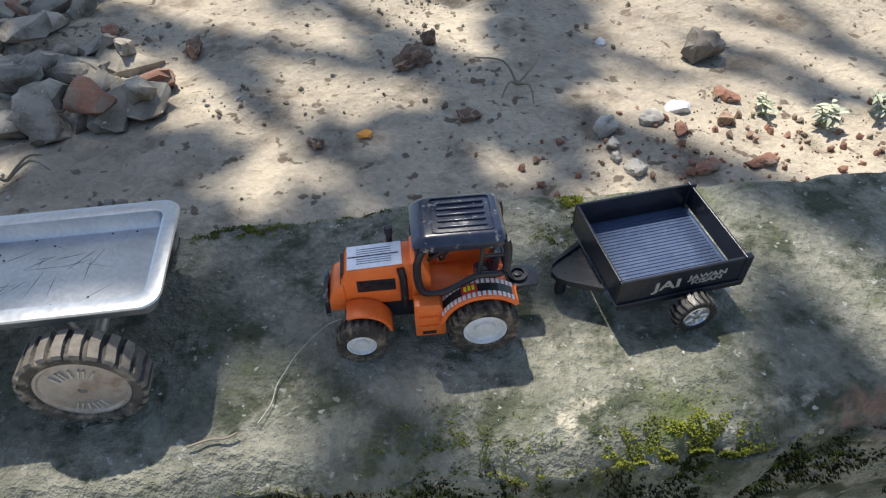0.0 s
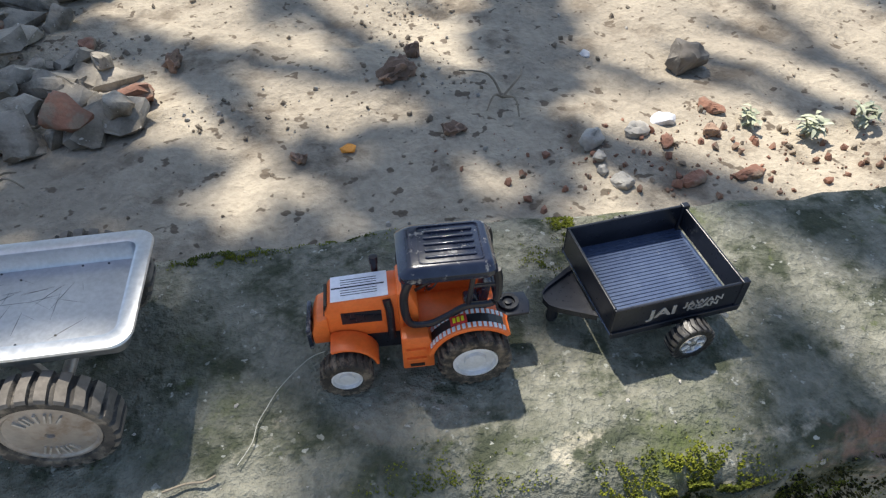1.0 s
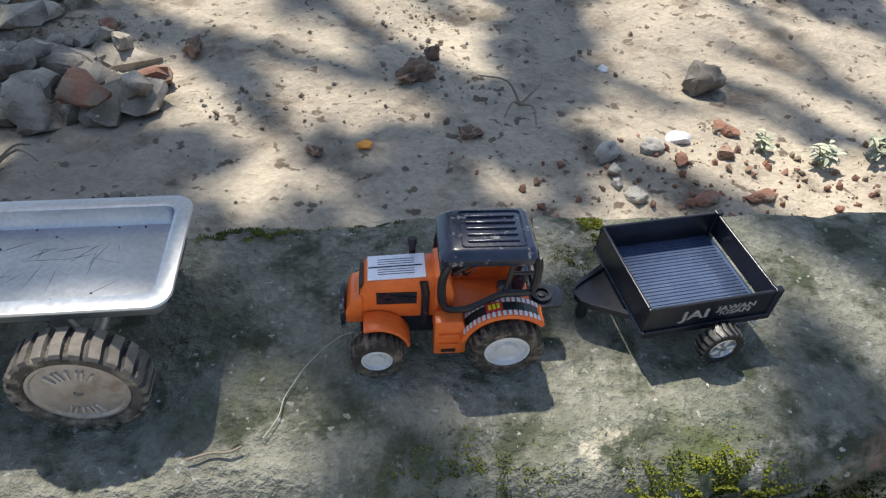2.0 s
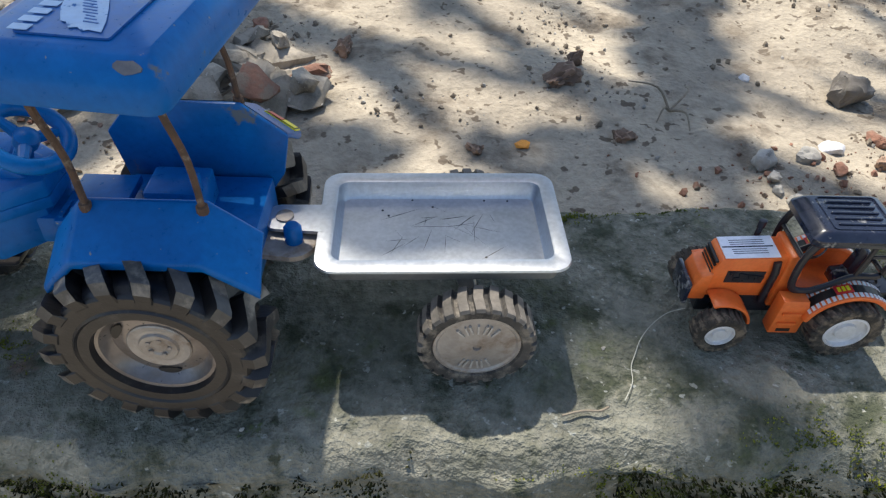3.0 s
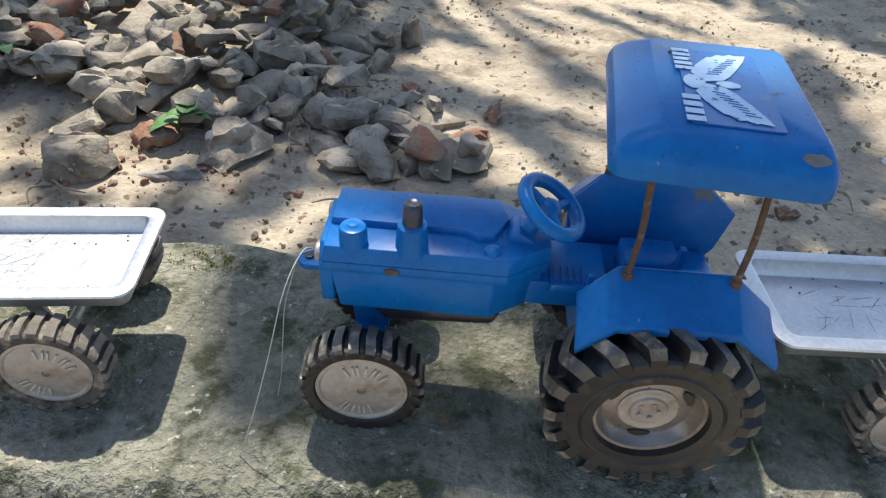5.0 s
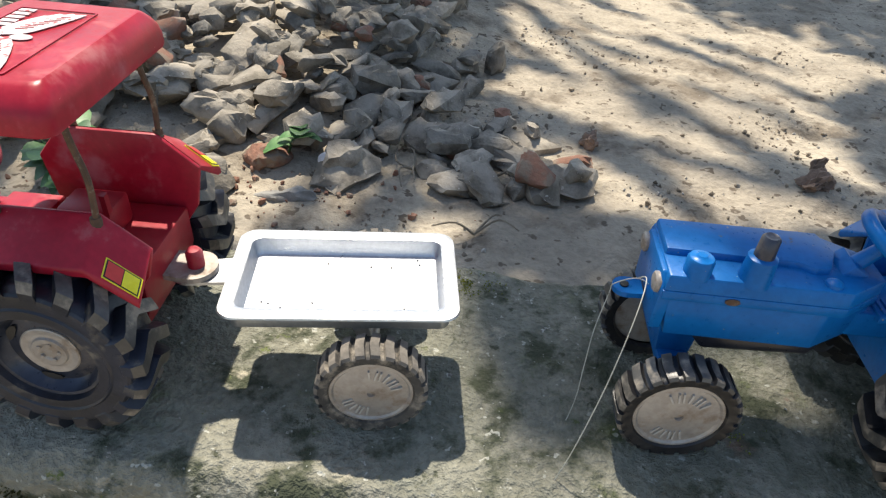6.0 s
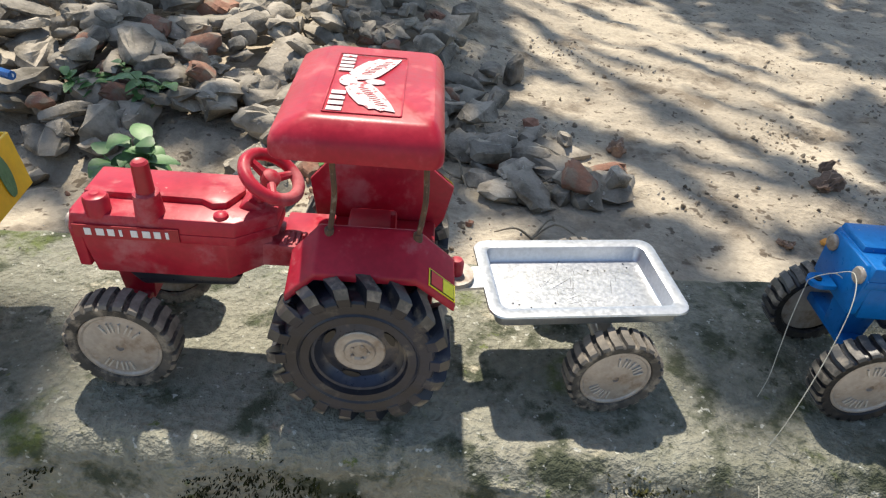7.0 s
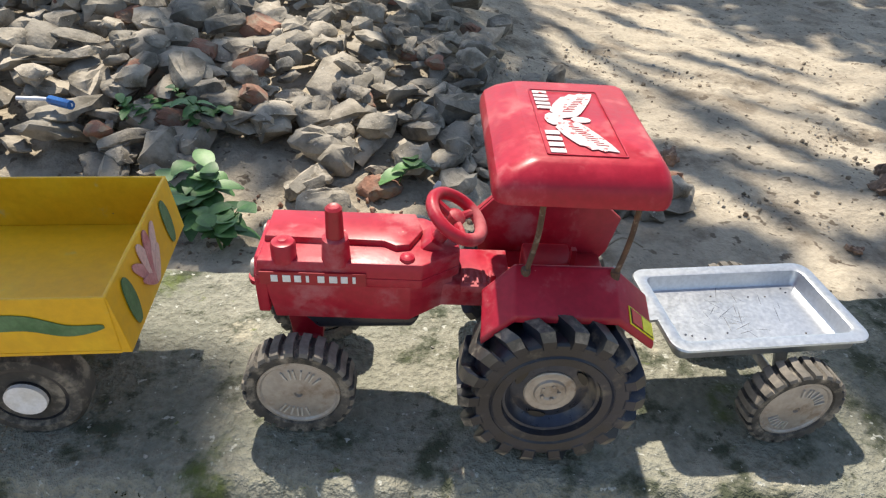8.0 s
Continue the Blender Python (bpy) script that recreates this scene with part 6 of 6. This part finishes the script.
# ---- the tree overhead, which shades the place ----
def canopy_density(u, v):
    """How closely the leaves hang, by where their shade falls at the ledge's height. Returns density and whether the leaflets are long."""
    if v < 0.22:                                    # over the ledge
        side = -0.470 - 0.25 * v if v > 0.0 else -0.470 + 3.0 * min(0.012, -v)      # slanting edge of the shade beside the blue nose
        if side < u < 0.069:
            if -0.370 < u < -0.305 and 0.052 < v < 0.097:                 # gap between the blue wheels
                return 0.0, False
            if -0.300 < u < -0.180 and v < -0.036:                        # over the blue roof
                return 1.0, False
            if -0.250 < u < -0.195 and v < 0.028:
                return 0.0, False
            if -0.090 < u < -0.046 and v < 0.037:
                return 0.0, False
            if u >= -0.046 and v < 0.036:
                return (0.62 if v < 0.026 else 1.0), False
            if u < -0.372 and v < 0.012:                                  # sunlit near edge beside the blue front wheel
                return 0.0, False
            if v < (0.010 if u > -0.20 else -0.022) and u < -0.046:
                return 0.0, False
            return 1.0, False
        if 0.069 <= u < 0.118 and v > 0.050:                              # between the orange tractor and its trailer
            return 0.85, False
        if u < -0.862 and v < 0.075:
            return (1.0 if u < -0.88 else 0.6), False
        if u > 0.145:
            low = 0.224 + 0.25 * (0.085 - v) if v < 0.115 else 0.31       # the sunlit band's two edges
            high = 0.254 + 0.85 * (0.107 - v) if v > 0.045 else 0.306 + 0.3 * (0.045 - v)
            patch = 0.187 + 0.40 * v
            if u > high:
                return 0.95, False
            if patch < u < low:
                return 0.92, False
        return 0.0, False
    gx, gy = u - 0.26 * SUN.x / SUN.z, v - 0.26 * SUN.y / SUN.z           # where the shade meets the soil
    if gx + gy * 0.9 > 1.75:
        return 0.95, False
    line = 0.262 + 0.27 * (gy - 0.46)
    if line - 0.16 < gx < line and gy < 1.25:
        return (0.95 if gx > line - 0.095 else 0.8), False
    if gx >= line:
        return (0.45, True) if gy < 0.78 else (0.05, True)
    if gx < -0.43:
        if gx < -1.45:
            return 0.5, False
        if gy < 0.72:
            return (0.65 if gx > -0.80 else 0.42), False
        edge = -0.50 - 0.12 * (gy - 0.9)
        if gx > edge - 0.21:
            return 0.85, False
        return 0.30, False
    if gy < 0.60:
        return (0.97 if gx < -0.20 else 0.6), False
    if gx < -0.32 and gy < 0.78:
        return 0.6, False
    return (0.37, True) if gx > -0.40 else (0.2, True)

def shade_tree():
    rng = random.Random(41)
    root = thing("tree", Matrix.Translation((1.9, -1.6, GROUND)), "leafy tree whose crown overhangs the ledge", "tree")
    inv = root.matrix_basis.inverted()
    def aloft(pts):
        return [inv @ p for p in spline([(x + 0.02 * max(z, 0), y + 0.21 * max(z, 0), z) for x, y, z in pts], 5)]
    part("trunk", tube(aloft([(1.9, -1.6, GROUND - 0.1), (1.85, -1.5, 0.6), (1.6, -1.1, 1.5), (1.2, -0.4, 2.2), (0.6, 0.6, 2.75), (-0.2, 1.5, 3.05), (-1.2, 2.1, 3.2)]), 0.13, 12, None, 0.02), M_BARK, root, smooth=True)
    for pts in ([(0.4, 0.85, 2.85), (0.3, 1.6, 3.0), (0.1, 2.4, 3.1)], [(-0.3, 1.58, 3.05), (-0.7, 2.2, 3.15), (-1.0, 2.9, 3.2)], [(1.2, -0.4, 2.2), (1.1, 0.5, 2.6), (1.1, 1.4, 2.9)]):
        part("limb", tube(aloft(pts), 0.045, 8, None, 0.008), M_BARK, root, smooth=True)
    verts, faces = [], []
    slope = Vector((SUN.x / SUN.z, SUN.y / SUN.z, 1))
    streak = Vector((0.65, -0.76, 0.0)).normalized()
    def leaf(u, v, length, width, along=None):
        h = rng.uniform(2.0, 2.7)
        p = inv @ (Vector((u, v, 0)) + slope * h)
        a = rng.uniform(0, 6.3)
        d = along or Vector((math.cos(a), math.sin(a), rng.gauss(0, 0.25))).normalized()
        s = d.cross(Vector((rng.gauss(0, 0.2), rng.gauss(0, 0.2), 1))).normalized() * width
        o = len(verts)
        verts.extend([p - d * length, p - d * length * 0.3 + s, p + d * length * 0.35 + s * 0.9, p + d * length, p + d * length * 0.35 - s * 0.9, p - d * length * 0.3 - s])
        faces.append((o, o + 1, o + 2, o + 3, o + 4, o + 5))
    for name, u0, u1, v0, v1, count, ln, wd in (("near", -1.25, 0.45, -0.16, 0.22, 8500, 0.019, 0.011), ("far", -2.4, 1.5, 0.22, 3.0, 9000, 0.062, 0.030)):
        for k in range(count):
            u, v = rng.uniform(u0, u1), rng.uniform(v0, v1)
            dens, long_ = canopy_density(u, v)
            clump = noise.noise(Vector((u * 5.5, v * 5.5, 7.0))) + 0.5 * noise.noise(Vector((u * 13, v * 13, 2.0)))
            if dens < 0.9 and clump < 0.45 - dens * 1.1:
                continue
            rim = min(u + 2.4, 1.5 - u, 3.0 - v) / 0.55 if name == "far" else 1.0
            if rim < 1 and rng.random() > rim - 0.15 + clump:
                continue
            if dens <= 0.0 or rng.random() > 0.35 + 0.65 * dens:
                continue
            if long_:
                c2 = noise.noise(Vector((u * 0.76 + v * 0.65, 0, 0)) * 9.0)
                if c2 < 0.05:
                    continue
                leaf(u, v, 0.13 * rng.uniform(0.6, 1.2), 0.012, (streak + Vector((rng.gauss(0, 0.08), rng.gauss(0, 0.08), 0))).normalized())
            else:
                leaf(u, v, ln * rng.uniform(0.7, 1.3), wd * rng.uniform(0.7, 1.2))
    me = bpy.data.meshes.new("crown")
    me.from_pydata(verts, [], faces)
    part_mesh("crown", me, M_LEAF, root, "many small green leaves")

shade_tree()
